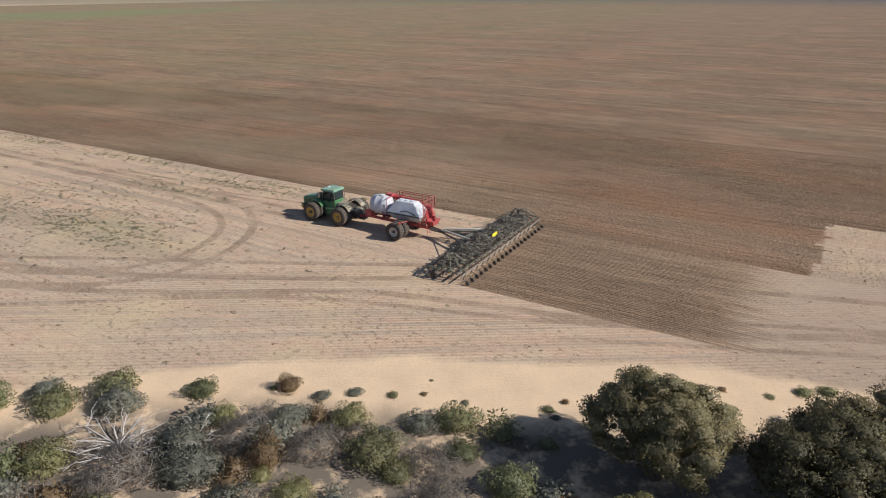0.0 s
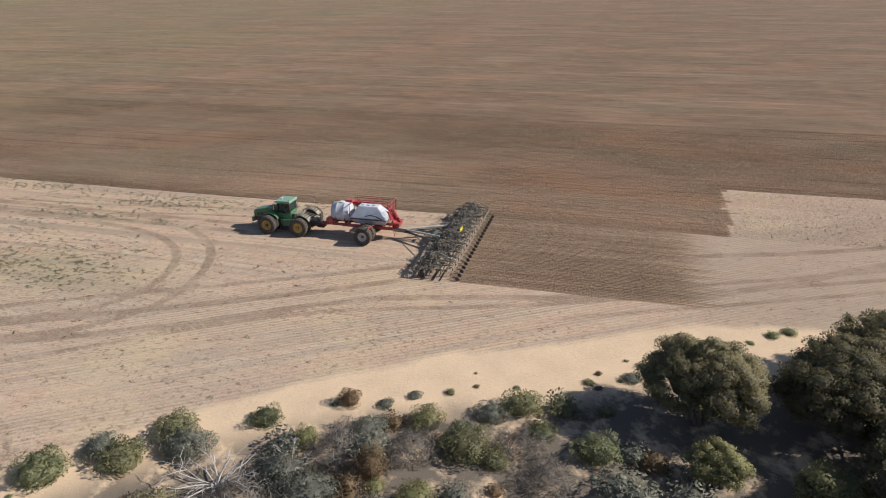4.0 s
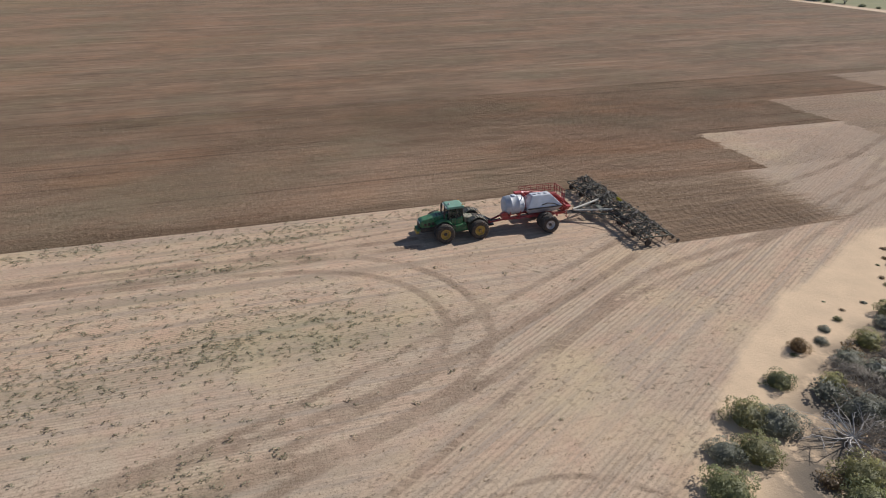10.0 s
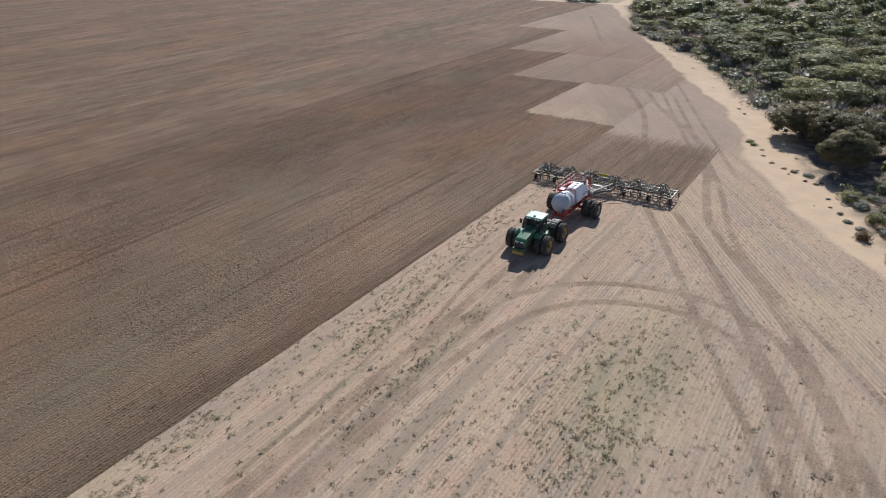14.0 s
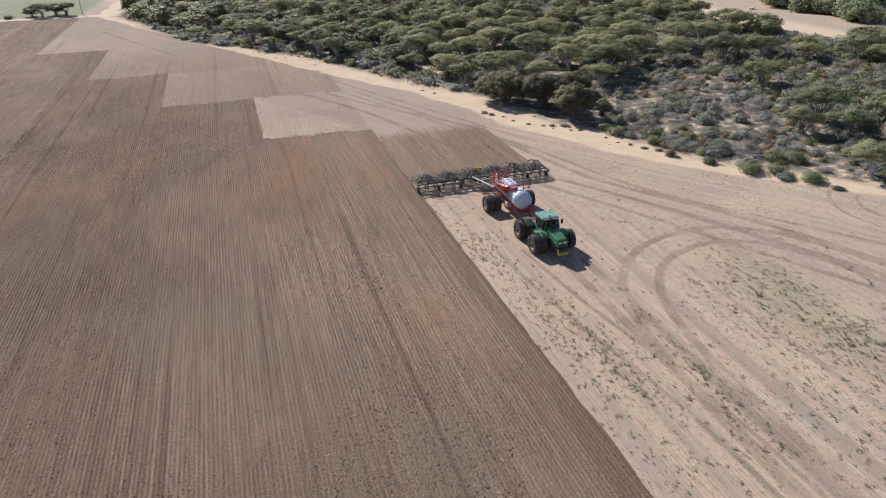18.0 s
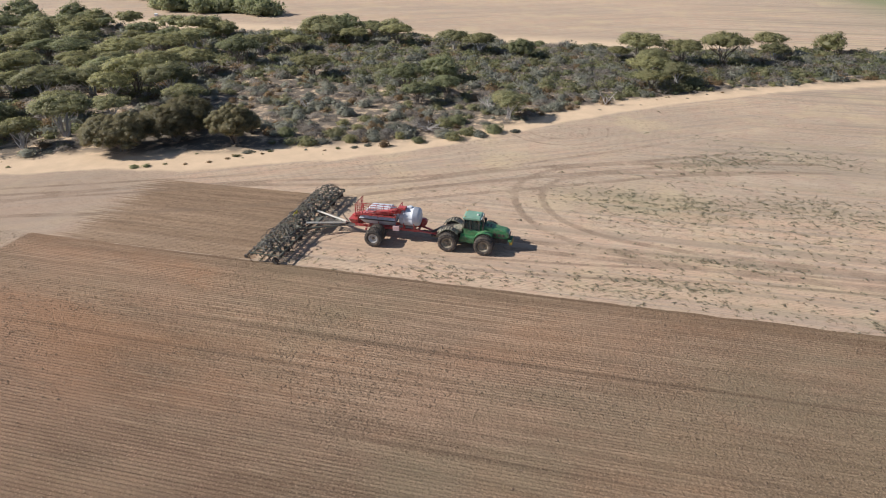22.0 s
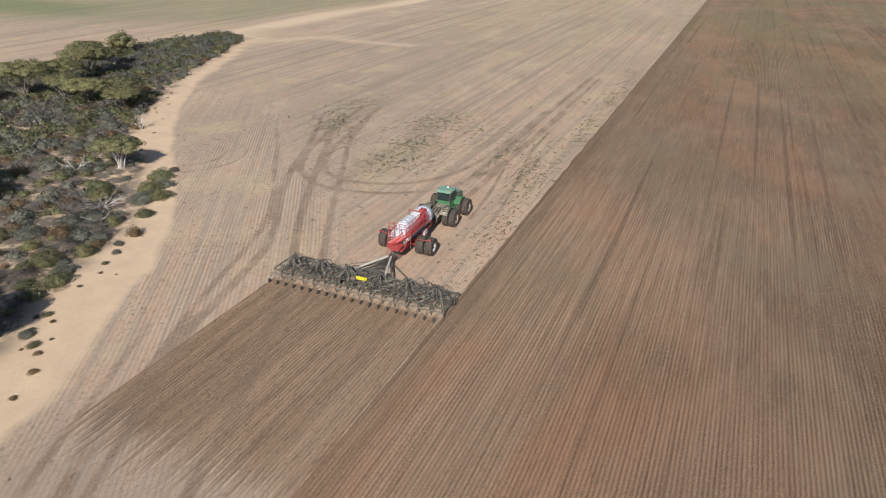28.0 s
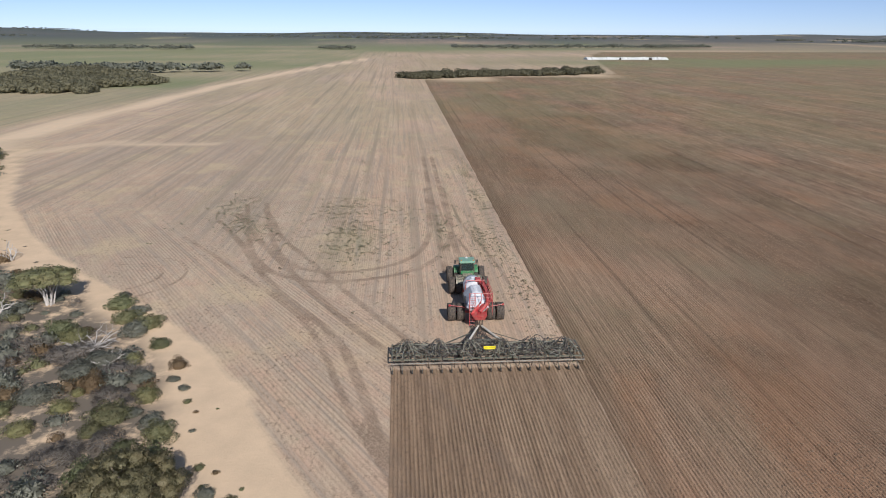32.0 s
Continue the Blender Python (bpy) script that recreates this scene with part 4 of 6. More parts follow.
        part("beacon", bm, AMBER, top)
    bm = bmesh.new()
    tube(bm, [(0.66, 1.62, 1.9), (0.66, 1.62, 2.5)], 0.14, 10)
    tube(bm, [(0.66, 1.62, 2.5), (0.66, 1.62, 3.25), (0.66, 1.53, 3.42)], 0.085, 10)
    part("exhaust_stack", bm, DARK, top, "black upright exhaust stack")
    bm = bmesh.new()
    tube(bm, [(-0.66, 1.65, 2.0), (-0.66, 1.65, 2.75)], 0.10, 10)
    tube(bm, [(-0.66, 1.65, 2.75), (-0.66, 1.65, 2.95)], 0.16, 10)
    part("air_intake", bm, DARK, top)
    for s in (-1, 1):
        bm = bmesh.new()
        side_prism(bm, [(-0.9, 0.75), (0.75, 0.65), (0.85, 1.35), (-0.7, 1.5)], s * 0.5, s * 1.12, 0.08)
        part("fuel_tank", bm, GREEN, top)
        # fender over the rear tyres: a curved plate
        bm = bmesh.new()
        outer, inner = [], []
        for k in range(9):
            a = radians(38 + 112 * k / 8)
            outer.append((-1.87 + 1.26 * math.cos(a), 1.02 + 1.22 * math.sin(a)))
            inner.append((-1.87 + 1.20 * math.cos(a), 1.02 + 1.16 * math.sin(a)))
        side_prism(bm, outer + inner[::-1], s * 0.74, s * 1.56)
        part("fender", bm, CREAM, top, "cream rear fender thick with dust")
        bm = bmesh.new()
        outer, inner = [], []
        for k in range(8):
            a = radians(50 + 100 * k / 7)
            outer.append((1.93 + 1.22 * math.cos(a), 1.02 + 1.18 * math.sin(a)))
            inner.append((1.93 + 1.16 * math.cos(a), 1.02 + 1.12 * math.sin(a)))
        side_prism(bm, outer + inner[::-1], s * 0.75, s * 1.5)
        part("front_fender", bm, GREEN, top)
    bm = bmesh.new()
    for k in range(4):
        box(bm, -1.22, -0.86, 0.55, 0.95, 0.55 + 0.27 * k, 0.59 + 0.27 * k, 0.01)
    for y in (0.55, 0.95):
        tube(bm, [(-1.2, y, 0.5), (-1.1, y, 1.5), (-0.95, y, 2.3)], 0.025, 6)
    part("cab_steps", bm, DARK, top)
    bm = bmesh.new()
    side_prism(bm, [(-3.3, 1.32), (-0.62, 1.5), (-0.62, 2.05), (-1.6, 1.95), (-3.2, 1.55)], -0.62, 0.62, 0.06)
    part("rear_deck", bm, CREAM, top, "dust covered rear deck over the hitch")
    for x in (-0.35, 0.0, 0.35):
        bm = bmesh.new()
        side_prism(bm, [(-2.9, 1.64), (-1.7, 1.95), (-1.7, 2.02), (-2.9, 1.71)], x - 0.12, x + 0.12, 0.02)
        part("deck_tread", bm, DARK, top)
    for s in (-1, 1):
        bm = bmesh.new()
        for k in range(6):
            a = radians(60 + 68 * k / 5)
            y, z = -1.87 + 1.25 * math.cos(a), 1.02 + 1.22 * math.sin(a)
            box(bm, s * 1.15 - 0.36, s * 1.15 + 0.36, y - 0.05, y + 0.05, z - 0.02, z + 0.035, 0.01)
        part("fender_rib", bm, DARK, top, "dark ribs across the dusty fender")
        bm = bmesh.new()
        tube(bm, [(s * 0.9, -0.45, 2.1), (s * 0.92, -0.5, 2.9), (s * 0.85, -0.3, 3.15)], 0.025, 6)
        part("grab_rail", bm, DARK, top)
    for k in range(5):
        x = -0.45 + 0.22 * k
        part("hydraulic_hose", tube(bmesh.new(), sag((x, -3.2, 1.5), (x * 0.5, -5.0, 1.05), 0.25), 0.03, 6), DARK_HOSE, top)
    
    for y in (-1.87, 1.93):
        for x in (-2.0, -1.18, 1.18, 2.0):
            wheel(top, TRACTOR_WHEEL, x, y, 1.02, YELLOW if x < 0 else CAKED, YELLOW if x < 0 and y < 0 else DARK)


TRACTOR_WHEEL = wheel_meshes("tractor wheel", 1.03, 0.70, 0.56, 22)
CART_WHEEL = wheel_meshes("cart wheel", 0.98, 0.86, 0.50, 20)
build_tractor()


# ---------------------------------------------------------------- seed and fertiliser cart
def build_cart():
    top = thing("air_seeder_cart", (0, 11.42, 0), label="red framed seed cart with pale tanks, hitched behind the tractor", category="seed cart")
    bm = bmesh.new()
    for s in (-1, 1):
        box(bm, s * 0.62 - 0.09, s * 0.62 + 0.09, -2.8, 4.5, 1.15, 1.42, 0.02)
        tube(bm, [(s * 0.62, 4.4, 1.28), (s * 0.10, 6.5, 0.85)], 0.11, 6)
    for y in (-2.7, -1.2, 0, 1.2, 2.6, 4.3):
        box(bm, -0.62, 0.62, y - 0.07, y + 0.07, 1.18, 1.38, 0.01)
    part("chassis", bm, RED, top, "dark red steel chassis and tongue")
    bm = bmesh.new()
    box(bm, -0.14, 0.14, 6.3, 6.75, 0.7, 0.9, 0.03)
    part("hitch_clevis", bm, DARK, top)
    bm = bmesh.new()
    box(bm, -2.9, 2.9, -0.13, 0.13, 0.85, 1.11, 0.03)
    for s in (-1, 1):
        box(bm, s * 0.62 - 0.1, s * 0.62 + 0.1, -0.25, 0.25, 1.0, 1.2, 0.02)
    part("axle", bm, RED, top)
    bm = bmesh.new()
    r = 1.03
    lathe(bm, [(-1.16, 0.35), (-1.13, 0.7), (-1.05, 0.9), (-0.95, 0.995), (-0.5, r), (-0.47, r * 1.02), (-0.4, r * 1.02), (-0.37, r), (0.37, r), (0.4, r * 1.02), (0.47, r * 1.02), (0.5, r), (0.95, 0.995), (1.05, 0.9), (1.13, 0.7), (1.16, 0.35)], 40, (0, 3.32, 2.62), "y")
    tank = part("front_tank", bm, TANK, top, "grey white round poly tank", True)
    bm = bmesh.new()
    lathe(bm, [(0, 0.30), (0.10, 0.30), (0.14, 0.24)], 18)
    bmesh.ops.rotate(bm, verts=bm.verts, matrix=Matrix.Rotation(radians(-90), 3, "Y"))
    bmesh.ops.translate(bm, verts=bm.verts, vec=(0, 3.3, 3.62))
    part("lid", bm, TANK, tank)
    for y in (2.75, 3.9):
        bm = bmesh.new()
        for s in (-1, 1):
            tube(bm, [(s * 0.62, y, 1.4), (s * 0.98, y, 2.1)], 0.06, 6)
        box(bm, -0.75, 0.75, y - 0.1, y + 0.1, 1.42, 1.66, 0.02)
        part("tank_cradle", bm, RED, top)
    # rear hopper
    bm = bmesh.new()
    hull(bm, (-1.22, 1.22, -2.15, 2.05), (-0.50, 0.50, -0.95, 1.25), 2.35, 3.56, 0.10)
    hull(bm, (-0.5, 0.5, -1.7, 1.6), (-1.22, 1.22, -2.15, 2.05), 1.5, 2.33, 0.06)
    hopper = part("rear_hopper", bm, TANK, top, "grey white sloping grain hopper")
    for y in (-0.5, 0.15, 0.8):
        bm = bmesh.new()
        lathe(bm, [(0, 0.22), (0.07, 0.22), (0.10, 0.17)], 16)
        bmesh.ops.rotate(bm, verts=bm.verts, matrix=Matrix.Rotation(radians(-90), 3, "Y"))
        bmesh.ops.translate(bm, verts=bm.verts, vec=(-0.05, y, 3.55))
        part("lid", bm, TANK, hopper)
    bm = bmesh.new()
    tube(bm, [(-1.16, -1.6, 2.42), (-1.20, -1.0, 2.72), (-1.16, -0.3, 2.80), (-1.10, 0.3, 2.62)], 0.055, 6)
    part("seam_hose", bm, DARK_HOSE, hopper)
    for x in (-1.245, 1.245):
        bm = bmesh.new()
        box(bm, x - 0.025, x + 0.025, -2.1, 2.0, 2.27, 2.40, 0.01)
        part("tank_flange", bm, DARK, hopper)
    for y in (-0.95, 0.85):
        bm = bmesh.new()
        box(bm, -0.45, 0.45, y - 0.3, y + 0.3, 1.05, 1.5, 0.03)
        part("meter_box", bm, RED, top)
    # catwalk with rails along the right side and across the back
    bm = bmesh.new()
    for k in range(12):
        box(bm, 0.98, 1.52, -2.3 + 0.37 * k, -2.02 + 0.37 * k, 2.96, 3.0)
    box(bm, 0.96, 1.0, -2.3, 2.1, 2.9, 3.0)
    box(bm, 1.5, 1.54, -2.3, 2.1, 2.9, 3.0)
    for y in (-2.1, 0, 2.0):
        tube(bm, [(1.25, y, 2.95), (0.8, y, 1.4)], 0.04, 6)
    part("catwalk", bm, RED, top, "red slatted catwalk")
    for x in (0.98, 1.52):
        bm = bmesh.new()
        for z in (3.5, 4.0):
            tube(bm, [(x, -2.3, z), (x, 2.1, z)], 0.03, 6)
        for k in range(7):
            tube(bm, [(x, -2.3 + 0.733 * k, 2.95), (x, -2.3 + 0.733 * k, 4.0)], 0.028, 6)
        part("guard_rail", bm, RED, top)
    bm = bmesh.new()
    for z in (3.5, 4.0):
        tube(bm, [(-0.9, -2.35, z), (1.52, -2.35, z)], 0.03, 6)
    for k in range(5):
        tube(bm, [(-0.9 + 0.6 * k, -2.35, 1.5), (-0.9 + 0.6 * k, -2.35, 4.0)], 0.03, 6)
    for k in range(9):
        tube(bm, [(-0.9, -2.38, 1.3 + 0.28 * k), (-0.3, -2.38, 1.3 + 0.28 * k)], 0.022, 6)
    part("rear_ladder", bm, RED, top, "red rear ladder and rail")
    bm = bmesh.new()
    for x in (-0.95, -0.45):
        tube(bm, [(x, -2.95, 0.6), (x, -2.42, 3.0), (x, -2.3, 4.05)], 0.03, 6)
    for k in range(8):
        y, z = -2.92 + 0.065 * k, 0.75 + 0.3 * k
        tube(bm, [(-0.95, y, z), (-0.45, y, z)], 0.02, 6)
    part("ladder", bm, RED, top)
    # loading conveyor folded along the right side
    bm = bmesh.new()
    tube(bm, [(0.55, 2.6, 3.62), (1.0, 1.6, 3.45), (1.28, -0.4, 3.15), (0.9, -2.3, 2.75), (0.1, -3.0, 2.2)], 0.20, 10)
    part("conveyor_tube", bm, BRIGHT_RED, top, "bright red loading conveyor tube")
    spine = [Vector(q) for q in ((0.75, 2.5, 3.55), (1.02, 1.6, 3.42), (1.12, -0.3, 3.2), (0.62, -2.0, 2.85), (-0.55, -3.15, 2.0))]
    bm = bmesh.new()
    for a, b in zip(spine, spine[1:]):
        way = (b - a).normalized()
        side = way.cross(Vector((0, 0, 1))).normalized() * 0.40
        drop = Vector((0, 0, 0.22))
        lip = [a - side, a - side * 0.75 - drop, a + side * 0.75 - drop, a + side]
        far = [q + b - a for q in lip]
        for k in range(3):
            w = [bm.verts.new(q) for q in (lip[k], lip[k + 1], far[k + 1], far[k])]
            u = [bm.verts.new(v.co - Vector((0, 0, 0.03))) for v in w]
            bm.faces.new(w[::-1]), bm.faces.new(u)
            for m in range(4):
                bm.faces.new((w[m], w[(m + 1) % 4], u[(m + 1) % 4], u[m]))
    bmesh.ops.recalc_face_normals(bm, faces=bm.faces)
    part("conveyor_trough", bm, BRIGHT_RED, top, "bright red open conveyor trough")
    bm = bmesh.new()
    tube(bm, [(-0.85, 2.15, 3.72), (1.2, 2.15, 3.72)], 0.05, 6)
    tube(bm, [(-0.85, 2.15, 3.72), (-0.95, 2.15, 2.4)], 0.04, 6)
    part("conveyor_cradle", bm, RED, top)
    bm = bmesh.new()
    hull(bm, (-0.35, 0.55, -3.25, -2.55), (-0.75, 0.85, -3.45, -2.45), 1.35, 1.95, 0.04)
    part("conveyor_hopper", bm, BRIGHT_RED, top)
    bm = bmesh.new()
    box(bm, 0.2, 0.8, 2.2, 3.0, 3.55, 3.85, 0.06)
    part("conveyor_head", bm, BRIGHT_RED, top)
    bm = bmesh.new()
    lathe(bm, [(-0.2, 0.2), (-0.2, 0.42), (0.2, 0.42), (0.2, 0.2)], 20, (-0.75, 4.55, 1.75))
    tube(bm, [(-0.75, 4.3, 1.5), (-0.75, 3.0, 1.25), (-0.4, -2.6, 1.1)], 0.12, 8)
    part("fan", bm, RED, top, "red fan housing with duct")
    bm = bmesh.new()
    box(bm, 0.72, 1.22, 1.65, 2.35, 1.25, 1.8, 0.04)
    part("tool_box", bm, paint("pale red locker", (0.62, 0.42, 0.42), 0.5), top, "pale locker on the chassis side")
    for s in (-1, 1):
        bm = bmesh.new()
        tube(bm, [(s * 0.7, -0.2, 1.35), (s * 1.6, -0.85, 1.9), (s * 2.9, -0.7, 2.02)], 0.045, 6)
        box(bm, s * 2.9 - 0.12, s * 2.9 + 0.12, -0.76, -0.64, 1.92, 2.12, 0.02)
        part("marker_arm", bm, RED, top)
    for k in range(6):
        x = -0.5 + 0.2 * k
        part("air_hose", tube(bmesh.new(), sag((x, -2.3, 1.15), (x * 0.6, -4.2, 0.95), 0.12), 0.05, 6), DARK_HOSE, top)
    
    for x in (-2.66, -1.66, 1.66, 2.66):
        wheel(top, CART_WHEEL, x, 0, 0.98, WHITE_RIM, DARK)


build_cart()


# ---------------------------------------------------------------- tine bar
def tine_meshes():
    bm = bmesh.new()
    box(bm, -0.05, 0.05, -0.10, 0.10, -0.10, 0.08)
    tube(bm, [(0, -0.05, 0.06), (0, -0.22, 0.10), (0, -0.36, -0.08), (0, -0.34, -0.35), (0, -0.20, -0.62), (0, -0.12, -0.84)], [0.05, 0.05, 0.05, 0.045, 0.04, 0.02], 5)
    shank = bpy.data.meshes.new("tine shank")
    bm.to_mesh(shank)
    bm.free()
    bm = bmesh.new()
    lathe(bm, [(-0.06, 0.06), (-0.07, 0.17), (0, 0.21), (0.07, 0.17), (0.06, 0.06)], 12)
    press = bpy.data.meshes.new("press wheel")
    bm.to_mesh(press)
    bm.free()
    bm = bmesh.new()
    tube(bm, [(0, 0.55, 0.35), (0, 0.25, 0.30), (0, 0.0, 0.0)], 0.035, 5)
    arm = bpy.data.meshes.new("press arm")
    bm.to_mesh(arm)
    bm.free()
    return shank, press, arm


def build_bar():
    top = thing("seeder_bar", (0, 0, 0), label="wide grey green tine seeder bar with tangled hoses", category="seeder")
    rng = random.Random(4)
    high = 0.92
    spans = ((-9.12, -5.75), (-5.65, -2.35), (-2.25, 2.25), (2.35, 5.65), (5.75, 9.12))
    for a, b in spans:
        for y in (0.62, 1.6, 2.65, 3.62):
            bm = bmesh.new()
            box(bm, a, b, y - 0.065, y + 0.065, high - 0.065, high + 0.065, 0.012)
            part("cross_beam", bm, STEEL, top)
        n = 4
        for k in range(n):
            x = a + 0.08 + (b - a - 0.16) * k / (n - 1)
            bm = bmesh.new()
            box(bm, x - 0.05, x + 0.05, 0.55, 3.7, high + 0.067, high + 0.167, 0.01)
            part("frame_rail", bm, STEEL, top)
        for k in range(3):
            x0, x1 = a + 0.1 + (b - a - 0.2) * k / 3, a + 0.1 + (b - a - 0.2) * (k + 1) / 3
            bm = bmesh.new()
            tube(bm, [(x0, 0.7 if k % 2 else 3.5, high + 0.2), (x1, 3.5 if k % 2 else 0.7, high + 0.2)], 0.035, 6)
            part("brace", bm, STEEL, top)
        bm = bmesh.new()
        tube(bm, [(a, 0.12, 0.78), (b, 0.12, 0.78)], 0.06, 8)
        part("rear_rail", bm, RAIL, top)
    shank, press, arm = tine_meshes()
    ranks = (3.62, 1.6, 2.65, 0.62)
    tines = []
    for i in range(60):
        x, y = -9.0 + 0.305 * i, ranks[i % 4]
        ob = part_mesh("tine", shank, TINE, top)
        ob.matrix_basis = pose(x, y, high - 0.06, rng.uniform(-3, 3), 0, rng.uniform(-4, 4))
        tines.append((x, y))
        if i % 3 == 0:
            w = part_mesh("press_wheel", press, DARK, top)
            w.matrix_basis = pose(x, -0.42, 0.21)
            h = part_mesh("press_arm", arm, STEEL, top)
            h.matrix_basis = pose(x, -0.42, 0.21)
    # towers that split the air to the tines
    towers = [(-7.6, 2.1), (-4.6, 2.2), (-1.6, 2.2), (1.6, 2.2), (4.6, 2.2), (7.6, 2.1)]
    for x, y in towers:
        bm = bmesh.new()
        tube(bm, [(x, y + 0.5, high + 0.1), (x, y + 0.1, high + 0.2), (x, y, high + 0.5), (x, y, high + 0.98)], 0.055, 8)
        part("delivery_tower", bm, STEEL, top)
        head = bmesh.new()
        lathe(head, [(0, 0.05), (0, 0.21), (0.11, 0.21), (0.16, 0.05)], 16)
        bmesh.ops.rotate(head, verts=head.verts, matrix=Matrix.Rotation(radians(-90), 3, "Y"))
        bmesh.ops.translate(head, verts=head.verts, vec=(x, y, high + 0.96))
        part("tower_head", head, DARK, top)
    for i, (x, y) in enumerate(tines):
        tx, ty = min(towers, key=lambda p: abs(p[0] - x))
        a = math.atan2(y - ty, x - tx)
        start = (tx + 0.2 * math.cos(a), ty + 0.2 * math.sin(a), high + 1.02)
        bm = bmesh.new()
        end = (x, y - 0.2, high - 0.25)
        pts = sag(start, end, -0.18, 8, 0.16)
        pts = [p + Vector((rng.uniform(-0.09, 0.09), rng.uniform(-0.09, 0.09), rng.uniform(-0.04, 0.06))) if 0 < k < 8 else p for k, p in enumerate(pts)]
        tube(bm, pts, 0.034, 5)
        part("seed_hose", bm, HOSE if i % 5 else DARK_HOSE, top)
        if True:
            bm = bmesh.new()
            mid = ((tx + x) / 2 + rng.uniform(-0.5, 0.5), (ty + y) / 2 + rng.uniform(-0.6, 0.6), high + rng.uniform(0.35, 0.85))
            tube(bm, [start, (start[0] * 0.6 + mid[0] * 0.4, start[1] * 0.6 + mid[1] * 0.4, high + 1.18), mid, (x + 0.1, y - 0.35, high + 0.15), (x + 0.05, y - 0.3, high - 0.4)], 0.03, 5)
            part("fertiliser_hose", bm, HOSE if i % 4 == 1 else DARK_HOSE, top)
    for i in range(84):
        x0 = rng.uniform(-9.0, 7.2)
        y0, n = rng.uniform(0.7, 3.5), rng.randint(5, 8)
        pts = []
        for k in range(n):
            pts.append((x0 + 0.32 * k + rng.uniform(-0.12, 0.12), y0 + 0.55 * math.sin(k * 0.9 + i) + rng.uniform(-0.12, 0.12), high + 0.15 + (0.25 + 0.35 * (i % 3 == 0)) * abs(math.sin(k * 0.7 + i * 1.7))))
        pts = [q for q in pts if q[0] < 9.1]
        part("looped_hose", tube(bmesh.new(), pts, 0.038, 5), (DARK_HOSE, HOSE, DARK_HOSE)[i % 3], top)
    # primary hoses from the cart, drawbar and hydraulic rams
    for x, y in towers:
        bm = bmesh.new()
        tube(bm, [(x * 0.03, 7.4, 0.98), (x * 0.06, 5.2, 0.95), (x * 0.12, 3.9, 1.08), (x * 0.45, 3.25, 1.16), (x * 0.9, 2.95, 1.14), (x, y + 0.5, high + 0.14)], 0.05, 6)
        part("primary_hose", bm, DARK_HOSE, top)
    for s in (-1, 1):
        bm = bmesh.new()
        tube(bm, [(0, 7.75, 0.80), (s * 0.35, 6.9, 0.85), (s * 2.15, 3.62, high)], 0.10, 6)
        part("drawbar_beam", bm, STEEL, top)
        bm = bmesh.new()
        tube(bm, [(s * 0.18, 7.3, 1.12), (s * 1.65, 3.3, 1.32)], 0.11, 8)
        part("folding_ram", bm, PALE_PIPE, top, "long cream painted tube")
        for x in (3.2, 6.6):
            bm = bmesh.new()
            tube(bm, [(s * (x - 1.1), 3.0, high + 0.35), (s * (x + 0.3), 3.0, high + 0.42)], 0.06, 8)
            tube(bm, [(s * (x + 0.3), 3.0, high + 0.42), (s * (x + 1.1), 3.0, high + 0.35)], 0.035, 8)
            part("wing_ram", bm, STEEL, top)
        bm = bmesh.new()
        tube(bm, [(s * 0.3, 6.8, 0.9), (s * 4.2, 3.62, high)], 0.04, 6)
        part("stay_rod", bm, STEEL, top)
    bm = bmesh.new()
    box(bm, -0.5, 0.5, 5.2, 5.34, 0.82, 0.96, 0.02)
    box(bm, -1.2, 1.2, 4.3, 4.44, 0.84, 0.98, 0.02)
    hull(bm, (-1.0, 1.0, 3.5, 4.4), (-0.5, 0.5, 4.0, 4.3), 0.98, 1.12, 0.01)
    part("drawbar_tie", bm, STEEL, top)
    bm = bmesh.new()
    box(bm, -0.16, 0.16, 7.6, 8.3, 0.75, 0.92, 0.03)
    part("drawbar_clevis", bm, STEEL, top)
    for x in (-8.9, -6.2, -3.2, 3.2, 6.2, 8.9):
        w = part_mesh("castor_wheel", CASTOR, RUBBER, top, "small black castor tyre")
        w.matrix_basis = pose(x, 3.1, 0.36)
        bm = bmesh.new()
        tube(bm, [(0.16, 0, 0), (0.16, -0.05, 0.45), (0, -0.3, 0.6)], 0.04, 6)
        part("castor_fork", bm, STEEL, w)
    for x in (-2.6, 2.6, -0.9, 0.9):
        w = part_mesh("carry_wheel", CASTOR, RUBBER, top)
        w.matrix_basis = pose(x, 2.1, 0.40) @ Matrix.Scale(1.1, 4)
    bm = bmesh.new()
    box(bm, -0.36, 0.80, 1.38, 1.43, 1.42, 1.74, 0.01)
    sign = part("warning_sign", bm, SIGN_YELLOW, top, "plain bright yellow sign board")
    bm = bmesh.new()
    for x0, x1 in ((-0.26, 0.08), (0.14, 0.40), (0.46, 0.70)):
        box(bm, x0, x1, 1.372, 1.376, 1.54, 1.62)
    part("lettering", bm, paint("faded lettering", (0.5, 0.42, 0.02), 0.6, dust=0.05), sign)
    bm = bmesh.new()
    for x in (-0.1, 0.55):
        tube(bm, [(x, 1.47, high), (x, 1.47, 1.7)], 0.03, 6)
    part("sign_post", bm, STEEL, top)


def castor_mesh():
    bm = bmesh.new()
    lathe(bm, [(-0.12, 0.18), (-0.13, 0.31), (-0.07, 0.36), (0.07, 0.36), (0.13, 0.31), (0.12, 0.18)], 18)
    me = bpy.data.meshes.new("castor tyre")
    bm.to_mesh(me)
    bm.free()
    return me


CASTOR = castor_mesh()
build_bar()

